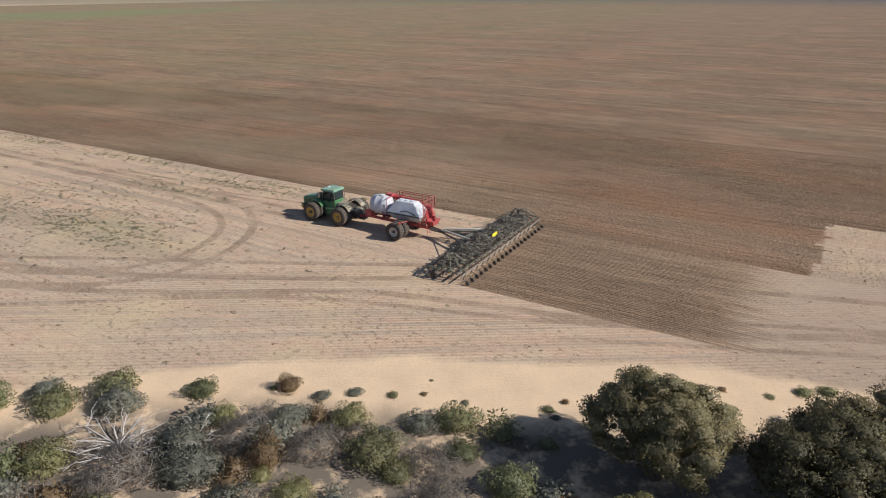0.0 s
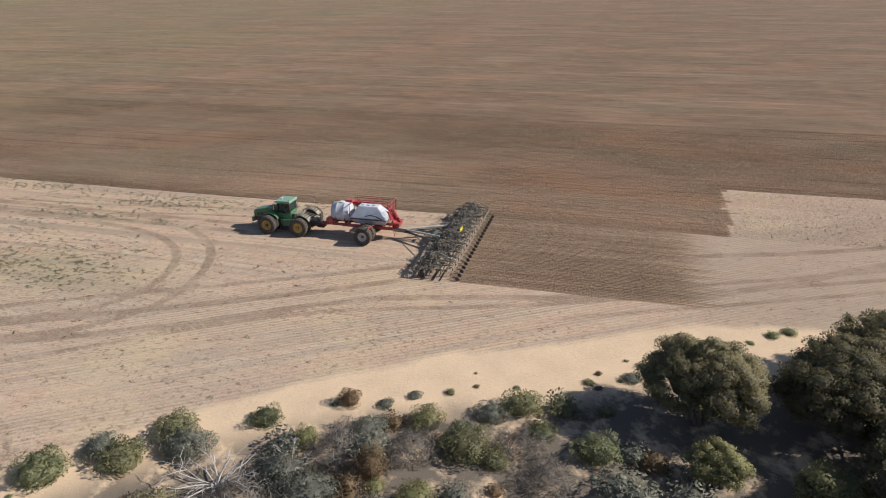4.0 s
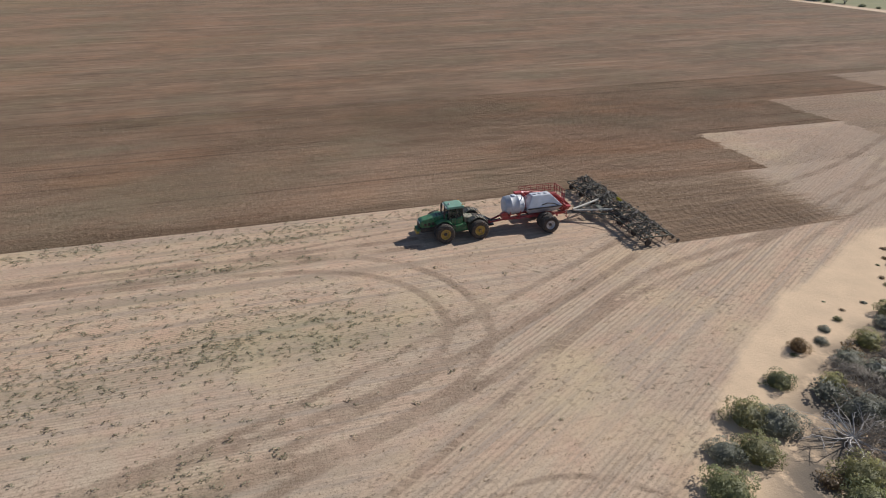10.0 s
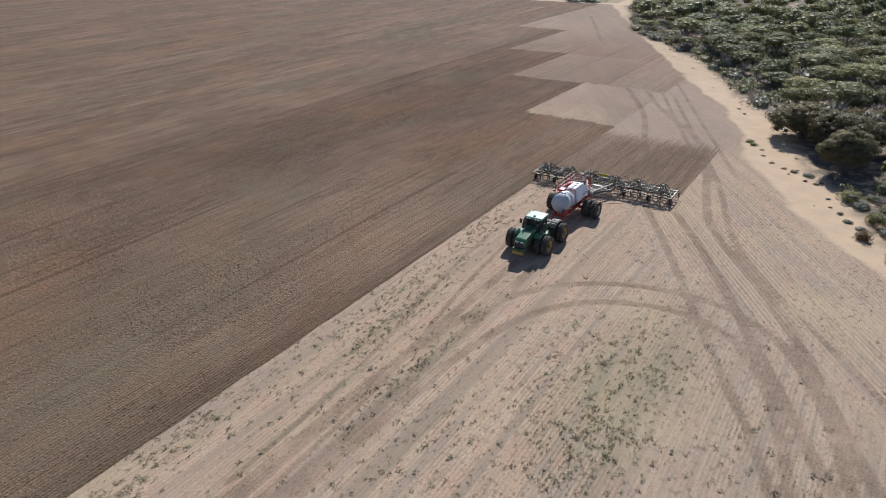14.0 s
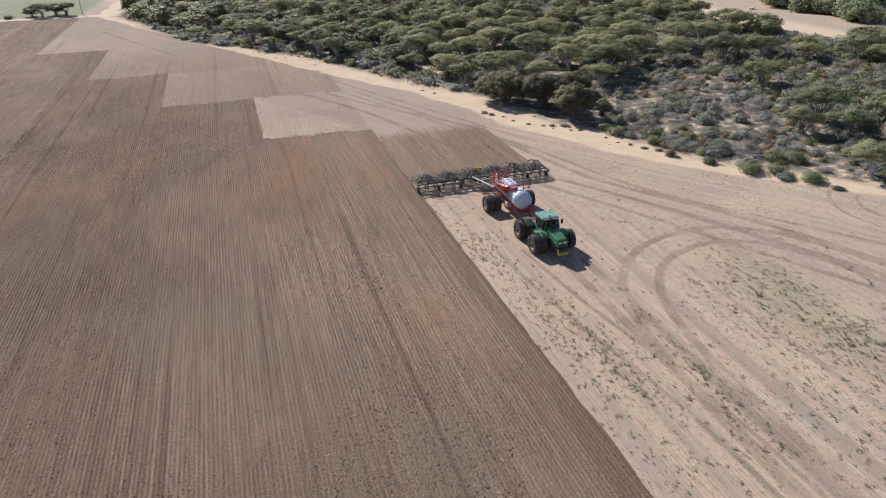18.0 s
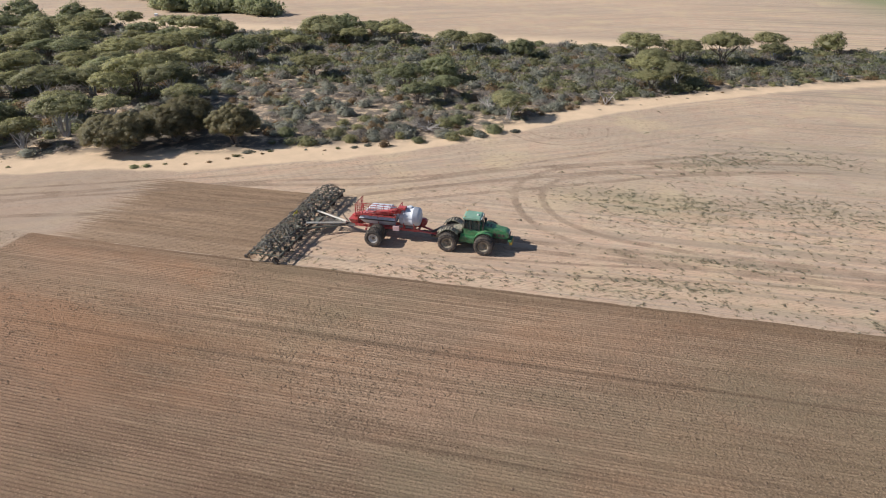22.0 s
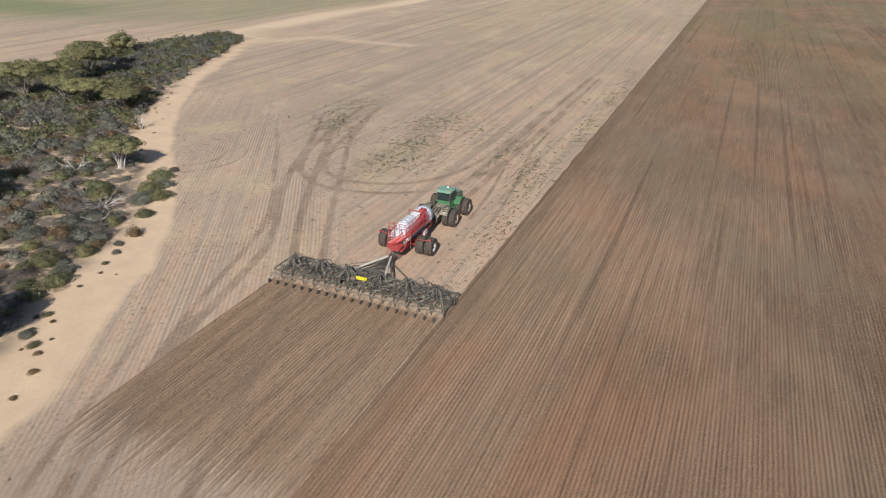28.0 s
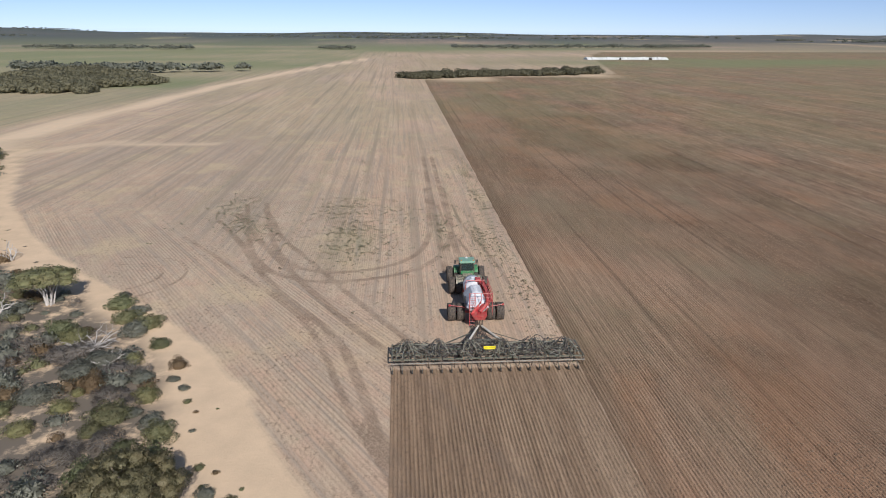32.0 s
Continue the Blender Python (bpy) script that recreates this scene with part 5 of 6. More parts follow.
# ---------------------------------------------------------------- plants
LEAF_OLIVE = foliage("olive gum leaves", (0.084, 0.086, 0.045), (0.226, 0.220, 0.112), (0.235, 0.185, 0.100))
LEAF_GREEN = foliage("green gum leaves", (0.078, 0.088, 0.046), (0.200, 0.206, 0.106), (0.19, 0.165, 0.095))
LEAF_DARK = foliage("dark gum leaves", (0.064, 0.062, 0.035), (0.196, 0.172, 0.092), (0.21, 0.155, 0.085))
LEAF_YELLOW = foliage("yellow green leaves", (0.106, 0.103, 0.050), (0.258, 0.246, 0.116), (0.23, 0.19, 0.10))
LEAF_GREY = foliage("grey green saltbush leaves", (0.086, 0.090, 0.072), (0.205, 0.204, 0.160), (0.180, 0.156, 0.120))
LEAF_BROWN = foliage("browned leaves", (0.105, 0.075, 0.042), (0.25, 0.175, 0.095), (0.20, 0.13, 0.07))
# far leaves: paler and greyer, with distance haze put into the colour
LEAF_HAZED = foliage("haze greyed far leaves", (0.110, 0.116, 0.095), (0.21, 0.215, 0.165), (0.19, 0.175, 0.135))
LEAF_COPSE = foliage("dull olive copse leaves", (0.085, 0.082, 0.052), (0.185, 0.170, 0.105), (0.165, 0.145, 0.095))
TWIG = foliage("dead grey twigs", (0.075, 0.064, 0.055), (0.225, 0.205, 0.180), (0.15, 0.12, 0.098), 0.8)
WEED = foliage("field weeds", (0.132, 0.126, 0.084), (0.240, 0.230, 0.152), (0.22, 0.185, 0.13))
CLOD = foliage("earth clods", (0.135, 0.098, 0.066), (0.330, 0.235, 0.158), (0.25, 0.175, 0.115), 0.9)
STRAW = foliage("trash and clods", (0.17, 0.13, 0.09), (0.34, 0.26, 0.18), (0.23, 0.17, 0.115), 0.9)
BARK = paint("gum bark", (0.20, 0.16, 0.125), 0.8, dust=0.2, bump=0.01, scale=3)
PALE_BARK = paint("bleached wood", (0.52, 0.48, 0.44), 0.8, dust=0.1, bump=0.01, scale=4)


def leaf_quads(rng, centres, radii, count, size, body=None, up=0.3, slim=0.7):
    """Leaf blades over the shells of ellipsoid clumps, outside the crown's body: four corners and the way each faces, n x 5 x 3."""
    centres, radii = np.asarray(centres, float), np.asarray(radii, float)
    weight = radii[:, 0] * radii[:, 1]
    n = int(count * 2.2)
    pick = rng.choice(len(centres), n, p=weight / weight.sum())
    d = rng.normal(size=(n, 3))
    d[:, 2] += up
    d /= np.linalg.norm(d, axis=1, keepdims=True)
    depth = 1.10 - 0.45 * rng.random(n) ** 1.5 + 0.16 * (rng.random(n) < 0.12)
    p = centres[pick] + d * radii[pick] * depth[:, None]
    face = d
    if body is not None:
        out = (p - body[0]) / body[1]
        reach = np.linalg.norm(out, axis=1)
        keep = np.nonzero(reach > 0.66)[0][:count]
        p, d, pick, out, reach = p[keep], d[keep], pick[keep], out[keep], reach[keep]
        face = 1.0 * d + 0.40 * out / reach[:, None]
    else:
        p, d, pick, face = p[:count], d[:count], pick[:count], d[:count]
    n = len(p)
    along = rng.normal(size=(n, 3)) + d * 0.5
    along /= np.linalg.norm(along, axis=1, keepdims=True)
    across = np.cross(along, d + 0.8 * rng.normal(size=(n, 3)))
    across /= np.linalg.norm(across, axis=1, keepdims=True) + 1e-9
    s = size * (0.6 + 0.8 * rng.random(n))[:, None]
    a, b = along * s * 0.5, across * s * 0.5 * slim
    face = face + 0.2 * rng.normal(size=(n, 3))
    return np.stack([p - a, p + b - a * 0.1, p + a, p - b + a * 0.1, face], 1)


def heart_quads(c, r, around, rings, phase):
    """The shaded leaf mass inside a crown, as a closed uneven skin."""
    i, j = [a.ravel() for a in np.meshgrid(np.arange(around), np.arange(rings))]
    ring = []
    for u, v in ((i, j), (i + 1, j), (i + 1, j + 1), (i, j + 1)):
        a, e = (u % around) / around * 6.283 + phase, v / rings * math.pi
        d = np.stack([np.sin(e) * np.cos(a), np.sin(e) * np.sin(a), np.cos(e)], 1)
        lump = 1 + 0.10 * np.sin(d[:, :1] * 9 + phase) * np.cos(d[:, 1:2] * 8 - phase)
        ring.append(c + d * r * lump)
    return np.stack(ring + [(sum(ring) / 4 - c) / r ** 2], 1)


def shell(rng, n, low, jitter=0.25):
    """n directions spread over a dome down to the height low."""
    k = (np.arange(n) + 0.5) / n
    z, a = 1 - k * (1 - low), np.arange(n) * 2.39996 + rng.random() * 6
    w = np.sqrt(np.maximum(1 - z * z, 0))
    d = np.stack([w * np.cos(a), w * np.sin(a), z], 1) + rng.normal(size=(n, 3)) * jitter / math.sqrt(n) * 2
    return d / np.linalg.norm(d, axis=1, keepdims=True)


def quads_mesh(name, quads):
    quads = quads.copy()
    turned = (np.cross(quads[:, 2] - quads[:, 0], quads[:, 3] - quads[:, 1]) * quads[:, 4]).sum(1) < 0
    quads[turned] = quads[turned][:, [0, 3, 2, 1, 4]]
    v = quads[:, :4].reshape(-1, 3)
    me = mesh_of(name, v, np.arange(len(v)).reshape(-1, 4))
    face = quads[:, 4] / (np.linalg.norm(quads[:, 4], axis=1, keepdims=True) + 1e-9)
    me.polygons.foreach_set("use_smooth", [True] * len(me.polygons))
    me.normals_split_custom_set_from_vertices(np.repeat(face, 4, 0).astype(np.float32))
    return me


def limb_paths(rng, tops, base_spread=0.3, lean=0.25):
    """Stems that rise from near the root to each clump."""
    out = []
    for t in tops:
        a = np.array([rng.normal() * base_spread, rng.normal() * base_spread, -0.1])
        knee = a * 0.6 + np.array([t[0] * lean, t[1] * lean, t[2] * 0.45]) + rng.normal(size=3) * 0.15
        out.append([a, knee, (knee + np.array(t)) / 2 + rng.normal(size=3) * 0.2, np.array(t) * (1, 1, 0.97)])
    return out


def tree_form(seed, height, spread, clumps, leaves, size, shape="dome", heart=(8, 5), limbs=7):
    """Crown quads and stem paths of one gum tree: an uneven dome of many clumps, or flat topped plates of leaf."""
    rng = np.random.default_rng(seed)
    dome = shape == "dome"
    c = np.array([0, 0, height * (0.50 if dome else 0.70)])
    r = np.array([spread, spread * rng.uniform(0.82, 1.0), height * (0.46 if dome else 0.26)])
    d = shell(rng, clumps, -0.45 if dome else -0.15)
    bulge = 0.5 + 0.5 * np.sin(d[:, :1] * 4.1 + seed) * np.cos(d[:, 1:2] * 3.7 + 2.0 * seed)
    w = spread * 1.7 / math.sqrt(clumps) * rng.uniform(0.50, 1.25, (clumps, 1))
    centres = c + d * r * (0.72 + 0.30 * bulge) * rng.uniform(0.80, 1.0, (clumps, 1))
    radii = w * np.array([1.0, 1.0, 0.66 if dome else 0.42])
    crown = leaf_quads(rng, centres, radii, leaves, size, (c, r), up=0.45)
    hearts = [heart_quads(a, b * 0.62, *heart, k) for k, (a, b) in enumerate(zip(centres, radii))]
    crown = np.concatenate([crown, heart_quads(c, r * (0.53 if dome else 0.46), 9, 6, seed)] + hearts)
    stems = limb_paths(rng, [tuple(p) for p in centres[:: max(1, clumps // limbs)][:limbs]], 0.15 + 0.04 * spread)
    return crown, stems


def stem_mesh(name, stems, r0, n=6):
    bm = bmesh.new()
    for s in stems:
        tube(bm, s, [r0, r0 * 0.75, r0 * 0.5, r0 * 0.18], n)
    me = bpy.data.meshes.new(name)
    bm.to_mesh(me)
    bm.free()
    return me


def shrub_form(seed, leaves, size, flat=0.62, lumps=11, heart=(8, 5), slim=0.55):
    rng = np.random.default_rng(seed)
    c, r = np.array([0, 0, 0.12]), np.array([0.88, 0.8, flat])
    d = shell(rng, lumps, -0.05)
    radii = 1.55 / math.sqrt(lumps) * rng.uniform(0.45, 1.25, (lumps, 1)) * np.array([1, 1, flat])
    q = leaf_quads(rng, c + d * r * rng.uniform(0.45, 1.0, (lumps, 1)), radii, leaves, size, (c, r), slim=slim)
    if heart:
        q = np.concatenate([q, heart_quads(c, r * 0.74, *heart, seed)])
    if leaves > 50:
        q = q[q[:, :4, 2].mean(1) > 0.03]
    q[:, :4, 2] = np.maximum(q[:, :4, 2], 0.0)
    return q


def plant(kind, crown, material, stems=None, bark=None, thick=0.12, **tags):
    """A tree or shrub as a thing with trunk and crown, built at the origin."""
    top = thing(kind, **tags)
    part_mesh("crown" if stems else "foliage", quads_mesh(kind + " crown", crown), material, top)
    if stems:
        part_mesh("trunk", stem_mesh(kind + " trunk", stems, thick), bark or BARK, top)
    return top


def set_down(ob, x, y, turn, size, tall=1.0, first=False):
    m = pose(x, y, float(ground_z(x, y)), 0, 0, turn) @ Matrix.Diagonal((size, size, size * tall, 1))
    if first:
        ob.matrix_basis = m
        return ob
    got = copy_thing(ob, m)
    got.matrix_basis = m
    return got


def ground_z(x, y):
    x, y = np.asarray(x, float), np.asarray(y, float)
    wob = 5 * (fractal(x * 0.12, y * 0.12, 2) - 0.5) + 2 * (fractal(x * 0.6, y * 0.6, 12) - 0.5)
    inside = (y < 124) & (y > -420)
    scrub = step(-2.5, 2.5, belt_edge(y) - x + wob * 1.2) * step(-3, 3, x - far_edge(y) + wob) * inside
    return hills(x, y) + scrub * 0.5 * (fractal(x * 0.18, y * 0.18, 52) - 0.45) - 0.03


def used(kinds, placed, scale=1.0):
    """Puts each prototype at its first place and copies of it at the rest."""
    fresh_kind = {}
    for kind, x, y, turn, size, tall in placed:
        set_down(kinds[kind], x, y, turn, size * scale, tall, kind not in fresh_kind)
        fresh_kind[kind] = True


# --- trees that the camera passes near, in the shelter belt beside the sandy strip
NEAR_TREES = [
    ("tree", 11, 6.2, 4.2, 120, 46000, 0.11, LEAF_DARK, -25.4, -20.4, "large olive brown gum tree with a dense rounded crown"),
    ("tree", 12, 5.8, 5.6, 150, 52000, 0.11, LEAF_DARK, -24.0, -29.6, "dark green gum tree with a broad crown beside the sand"),
    ("tree", 13, 5.6, 5.8, 150, 52000, 0.11, LEAF_DARK, -18.6, -35.0, "dark green spreading gum tree at the belt edge"),
    ("tree", 14, 5.2, 4.0, 90, 30000, 0.12, LEAF_DARK, -30.5, -31.5, "dark green gum tree standing deep in scrub"),
    ("tree", 15, 2.5, 1.7, 40, 10000, 0.10, LEAF_YELLOW, -31.0, -20.9, "small yellow green young gum tree"),
    ("tree", 16, 2.8, 1.9, 40, 10000, 0.10, LEAF_YELLOW, -32.0, -26.5, "small yellow green sapling in scrub"),
]
for kind, seed, height, spread, clumps, leaves, size, leaf, x, y, label in NEAR_TREES:
    crown, stems = tree_form(seed, height, spread, clumps, leaves, size, heart=(6, 4), limbs=16)
    ob = plant(kind, crown, leaf, stems, BARK, 0.16, label=label, category="tree", group="trees of the shelter belt")
    ob.matrix_basis = pose(x, y, float(ground_z(x, y)), 0, 0, seed * 40)

# --- shrubs along the sand, by kind
SHRUBS = {
    "green": plant("shrub", shrub_form(31, 2500, 0.072, lumps=22), LEAF_GREEN, label="dense green rounded shrub on pale sand", category="shrub", group="shrubs of the shelter belt"),
    "yellow": plant("shrub", shrub_form(32, 2500, 0.072, lumps=22), LEAF_YELLOW, label="yellow green rounded shrub on pale sand", category="shrub", group="shrubs of the shelter belt"),
    "grey": plant("saltbush", shrub_form(33, 2500, 0.070, 0.5, 24), LEAF_GREY, label="low blue grey saltbush on pale sand", category="shrub", group="shrubs of the shelter belt"),
    "brown": plant("shrub", shrub_form(34, 2500, 0.070, 0.7, 22), LEAF_BROWN, label="round browned shrub on pale sand", category="shrub", group="shrubs of the shelter belt"),
    "olive": plant("shrub", shrub_form(35, 2500, 0.072, lumps=22), LEAF_OLIVE, label="dark olive bushy shrub", category="shrub", group="shrubs of the shelter belt"),
    "dead": plant("dead_brush", shrub_form(36, 1100, 0.36, 0.5, 14, None, 0.05), TWIG, label="tangled grey leafless dead brush", category="dead brush", group="dead brush of the belt"),
}
PLACED = [("brown", -29.0, 2.2, 10, 1.15, 1.15), ("green", -32.2, 6.8, 50, 1.55, 0.9), ("yellow", -30.0, -3.6, 120, 1.65, 1.0), ("grey", -28.7, -0.3, 30, 0.85, 0.8),
          ("grey", -27.4, -1.9, 200, 0.75, 0.8), ("olive", -26.4, -4.2, 70, 0.5, 0.9), ("yellow", -33.6, 3.3, 80, 1.25, 1.2), ("grey", -31.5, -0.2, 10, 1.8, 0.8),
          ("olive", -27.0, -9.2, 310, 1.9, 1.0), ("grey", -28.3, -7.3, 150, 1.6, 0.9), ("grey", -36.0, 10.2, 140, 2.3, 1.0), ("olive", -35.0, 11.6, 40, 2.0, 1.1),
          ("olive", -38.0, 13.2, 60, 2.0, 1.0), ("grey", -37.4, 15.2, 90, 1.8, 0.9), ("green", -40.2, 17.0, 170, 2.2, 1.0), ("grey", -40.9, 20.4, 190, 1.1, 0.8),
          ("brown", -35.2, -1.7, 230, 1.4, 1.7), ("green", -30.4, -14.2, 20, 2.0, 1.1), ("dead", -34.0, 1.0, 15, 2.2, 0.9), ("grey", -36.6, 3.6, 95, 2.6, 0.9),
          ("dead", -33.0, -3.2, 160, 2.2, 0.8), ("olive", -31.8, -6.6, 220, 2.4, 0.9), ("dead", -31.0, -9.8, 280, 2.0, 0.8), ("grey", -37.8, 1.2, 330, 2.6, 0.8),
          ("grey", -30.2, -6.0, 45, 1.2, 0.8), ("olive", -32.5, -8.4, 75, 1.4, 0.9), ("dead", -33.6, -11.8, 25, 2.4, 0.8), ("grey", -21.6, -16.4, 0, 1.1, 0.6),
          ("green", -12.0, -28.4, 0, 0.9, 0.8), ("green", -12.9, -27.0, 90, 0.8, 0.8), ("brown", -18.4, -17.8, 45, 0.55, 0.5), ("brown", -16.6, -19.6, 75, 0.6, 0.4),
          ("olive", -19.8, -17.2, 130, 0.8, 0.5), ("brown", -15.0, -22.4, 15, 0.45, 0.5), ("olive", -14.4, -25.2, 55, 0.5, 0.5), ("brown", -25.2, -5.8, 5, 0.35, 0.5),
          ("olive", -22.9, -13.4, 105, 0.6, 0.6), ("yellow", -41.5, 8.6, 20, 2.2, 0.9), ("green", -43.5, 10.5, 60, 2.4, 1.0), ("yellow", -36.5, -4.8, 100, 1.6, 0.7),
          ("yellow", -38.2, -8.0, 150, 1.6, 0.8), ("dead", -40.0, 4.5, 200, 3.0, 0.8), ("grey", -39.5, -2.8, 250, 2.6, 0.8), ("olive", -41.5, -5.0, 300, 1.8, 0.9)]
rng = np.random.default_rng(77)


def scatter(count, y0, y1, keep_off, seed, margin=0.0):
    """Places inside the shelter belt, none nearer to another than keep_off."""
    r = np.random.default_rng(seed)
    cells, out = {}, []
    for _ in range(count * 12):
        y = r.uniform(y0, y1)
        x = r.uniform(-124, float(belt_edge(y)) - margin)
        if x < float(far_edge(y)) + 1:
            continue
        key = (int(x // keep_off), int(y // keep_off))
        if any(math.hypot(x - a, y - b) < keep_off for i in (-1, 0, 1) for j in (-1, 0, 1) for a, b in cells.get((key[0] + i, key[1] + j), ())):
            continue
        cells.setdefault(key, []).append((x, y))
        out.append((x, y))
        if len(out) == count:
            break
    return out


taken = [(r[8], r[9], r[3] + 1) for r in NEAR_TREES] + [(p[1], p[2], p[4] * 0.8) for p in PLACED]


def clear(x, y):
    return all(math.hypot(x - a, y - b) > r for a, b, r in taken)


# --- trees: the nearest are things, the rest of the belt is one wood
TREES = {}
for i, (height, spread, clumps, shape, leaf) in enumerate(((5.4, 4.1, 9, "flat", LEAF_OLIVE), (4.8, 3.9, 8, "flat", LEAF_GREEN), (5.8, 4.6, 10, "flat", LEAF_YELLOW),
                                                           (4.6, 3.6, 8, "flat", LEAF_YELLOW), (5.2, 3.7, 9, "dome", LEAF_GREEN))):
    crown, stems = tree_form(60 + i, height, spread, clumps * 4, 4400, 0.20, shape, (6, 3), 10)
    TREES[i] = (crown, stems, leaf)
spots = [(x, y) for x, y in scatter(460, -230, 108, 6.2, 5, 4.0) if clear(x, y) and not (x > -47 and -12 < y < 22)]
spots = [(x, y) for x, y in spots if fractal(x * 0.035, y * 0.035, 91, 2) + (0.05 if y < -45 else -0.02) - (0.10 if y > 5 and x > -50 else 0) - (0.02 if x < -50 else 0) > 0.42 or y < -110]
spots = [(x, y) for i, (x, y) in enumerate(spots) if y < -22 or x < float(belt_edge(y)) - 20 or i % 3 == 0]
spots = [(x, y) for i, (x, y) in enumerate(spots) if y < -20 or x > float(far_edge(y)) + 15 or i % 4 == 0]
near = sorted(spots, key=lambda p: math.hypot(p[0] - 20, p[1] - 20) - (20 if p[0] > float(belt_edge(p[1])) - 20 else 0))[:115]
kinds = {i: plant("tree", c, leaf, s, PALE_BARK if i in (0, 3) else BARK, 0.12,
                  label=("flat topped gum tree with bare pale stems in scrub", "bushy dark green gum tree in grey scrub", "tall yellow green gum tree with spreading crown",
                         "low spreading yellow green gum tree in scrub", "dense rounded green gum tree in scrub")[i], category="tree", group="trees of the shelter belt")
         for i, (c, s, leaf) in TREES.items()}
used(kinds, [(int(rng.integers(0, 5)), x, y, rng.uniform(0, 360), rng.uniform(0.75, 1.2), rng.uniform(0.85, 1.15)) for x, y in near])
near_set = set(near)


def wood(name, forms, places, material, label, category, lo=0.75, hi=1.2, tall=1.0, seed=3):
    """Many plants too far to tell apart, as one mesh."""
    r = np.random.default_rng(seed)
    out = []
    for x, y in places:
        q, s, a = forms[int(r.integers(0, len(forms)))], r.uniform(lo, hi), r.uniform(0, 6.283)
        c, n = math.cos(a) * s, math.sin(a) * s
        m = np.stack([q[..., 0] * c - q[..., 1] * n, q[..., 0] * n + q[..., 1] * c, q[..., 2] * s * tall * r.uniform(0.85, 1.15)], -1)
        m[:, :4] += (x, y, float(ground_z(x, y)))
        out.append(m)
    ob = part_mesh(name, quads_mesh(name, np.concatenate(out)), material)
    return tagged(ob, label, category, kind="stuff")


rest = [p for p in spots if p not in near_set]
sparse = [tree_form(80 + i, 5.0, 3.8, 20, 1100, 0.34, "flat" if i % 2 else "dome", (5, 3))[0] for i in range(4)]
for k, leaf in enumerate((LEAF_OLIVE, LEAF_GREEN, LEAF_YELLOW)):
    wood("woodland", sparse, rest[k::3], leaf, "mixed olive green gum woodland filling the shelter belt", "woodland", seed=k)

# --- shrubs: the front ones, then the rest of the belt
low = [(x, y) for x, y in scatter(5200, -200, 122, 1.25, 6, 0.5) if clear(x, y)]
low = [(x, y) for x, y in low if fractal(x * 0.16, y * 0.16, 92, 3) > (0.36 if x > -47 else 0.22)]
front = [(x, y) for x, y in low if -60 < y < 110 and x > float(belt_edge(y)) - 7][:95]
names = list(SHRUBS)
for x, y in front:
    PLACED.append((names[int(rng.choice(6, p=[0.12, 0.10, 0.33, 0.10, 0.17, 0.18]))], x, y, rng.uniform(0, 360), rng.uniform(0.6, 1.6), rng.uniform(0.6, 1.0)))
# little plants dotted over the open sand
for y0, y1, count in ((-46, -12, 18), (-12, 60, 18), (-110, -46, 20)):
    for _ in range(count):
        y = rng.uniform(y0, y1)
        a, b = float(belt_edge(y)), float(np.interp(y, SAND_Y, SAND_X))
        x = a + (b - a) * rng.uniform(0.0, 0.75) ** 1.4
        if clear(x, y):
            PLACED.append((names[int(rng.choice(6, p=[0.12, 0.05, 0.28, 0.25, 0.2, 0.1]))], x, y, rng.uniform(0, 360), rng.uniform(0.18, 0.48), rng.uniform(0.4, 0.9)))
used(SHRUBS, PLACED, 0.85)
front_set = set(front)
low = [p for p in low if p not in front_set]
close = [p for p in low if p[0] > -66 and -48 < p[1] < 44]
close_set = set(close)
low = [p for p in low if p not in close_set]
bushy = [shrub_form(45 + i, 300, 0.18, 0.6, 9, (7, 4)) for i in range(4)]
thorny = [shrub_form(55 + i, 320, 0.42, 0.5, 10, None, 0.06) for i in range(3)]
wood("scrub", bushy, close[0::5], LEAF_GREY, "blue grey saltbush scrub behind the sand", "scrub", 0.8, 1.8, seed=31)
wood("scrub", bushy, close[1::5], LEAF_OLIVE, "dark olive scrub behind the sand", "scrub", 0.7, 1.6, seed=32)
wood("scrub", bushy, close[2::5], LEAF_GREY, "low grey scrub among dead brush", "scrub", 0.6, 1.4, seed=33)
wood("scrub", bushy, close[3::5], LEAF_BROWN, "browned scrub behind the sand", "scrub", 0.6, 1.3, seed=34)
wood("dead_scrub", thorny, close[4::5], TWIG, "grey leafless dead scrub behind the sand", "scrub", 0.9, 1.9, seed=35)
small = [shrub_form(40 + i, 150, 0.23, 0.55, 6, (6, 3)) for i in range(4)]
brush = [shrub_form(50 + i, 70, 0.7, 0.5, 8, None, 0.09) for i in range(3)]
wood("scrub", small, low[0::5], LEAF_GREY, "low blue grey saltbush scrub under the trees", "scrub", 1.0, 2.5, seed=11)
wood("scrub", small, low[1::5] + low[8::10], LEAF_OLIVE, "low dark olive scrub under the trees", "scrub", 0.9, 2.2, seed=12)
wood("scrub", small, low[2::5], LEAF_GREEN, "low green scrub under the trees", "scrub", 0.9, 2.2, seed=13)
wood("scrub", small, low[3::10], LEAF_BROWN, "low browned scrub under the trees", "scrub", 0.8, 1.8, seed=14)
wood("dead_scrub", brush, low[4::5] + low[0::9], TWIG, "grey dead twiggy scrub under the trees", "scrub", 1.0, 2.2, seed=15)

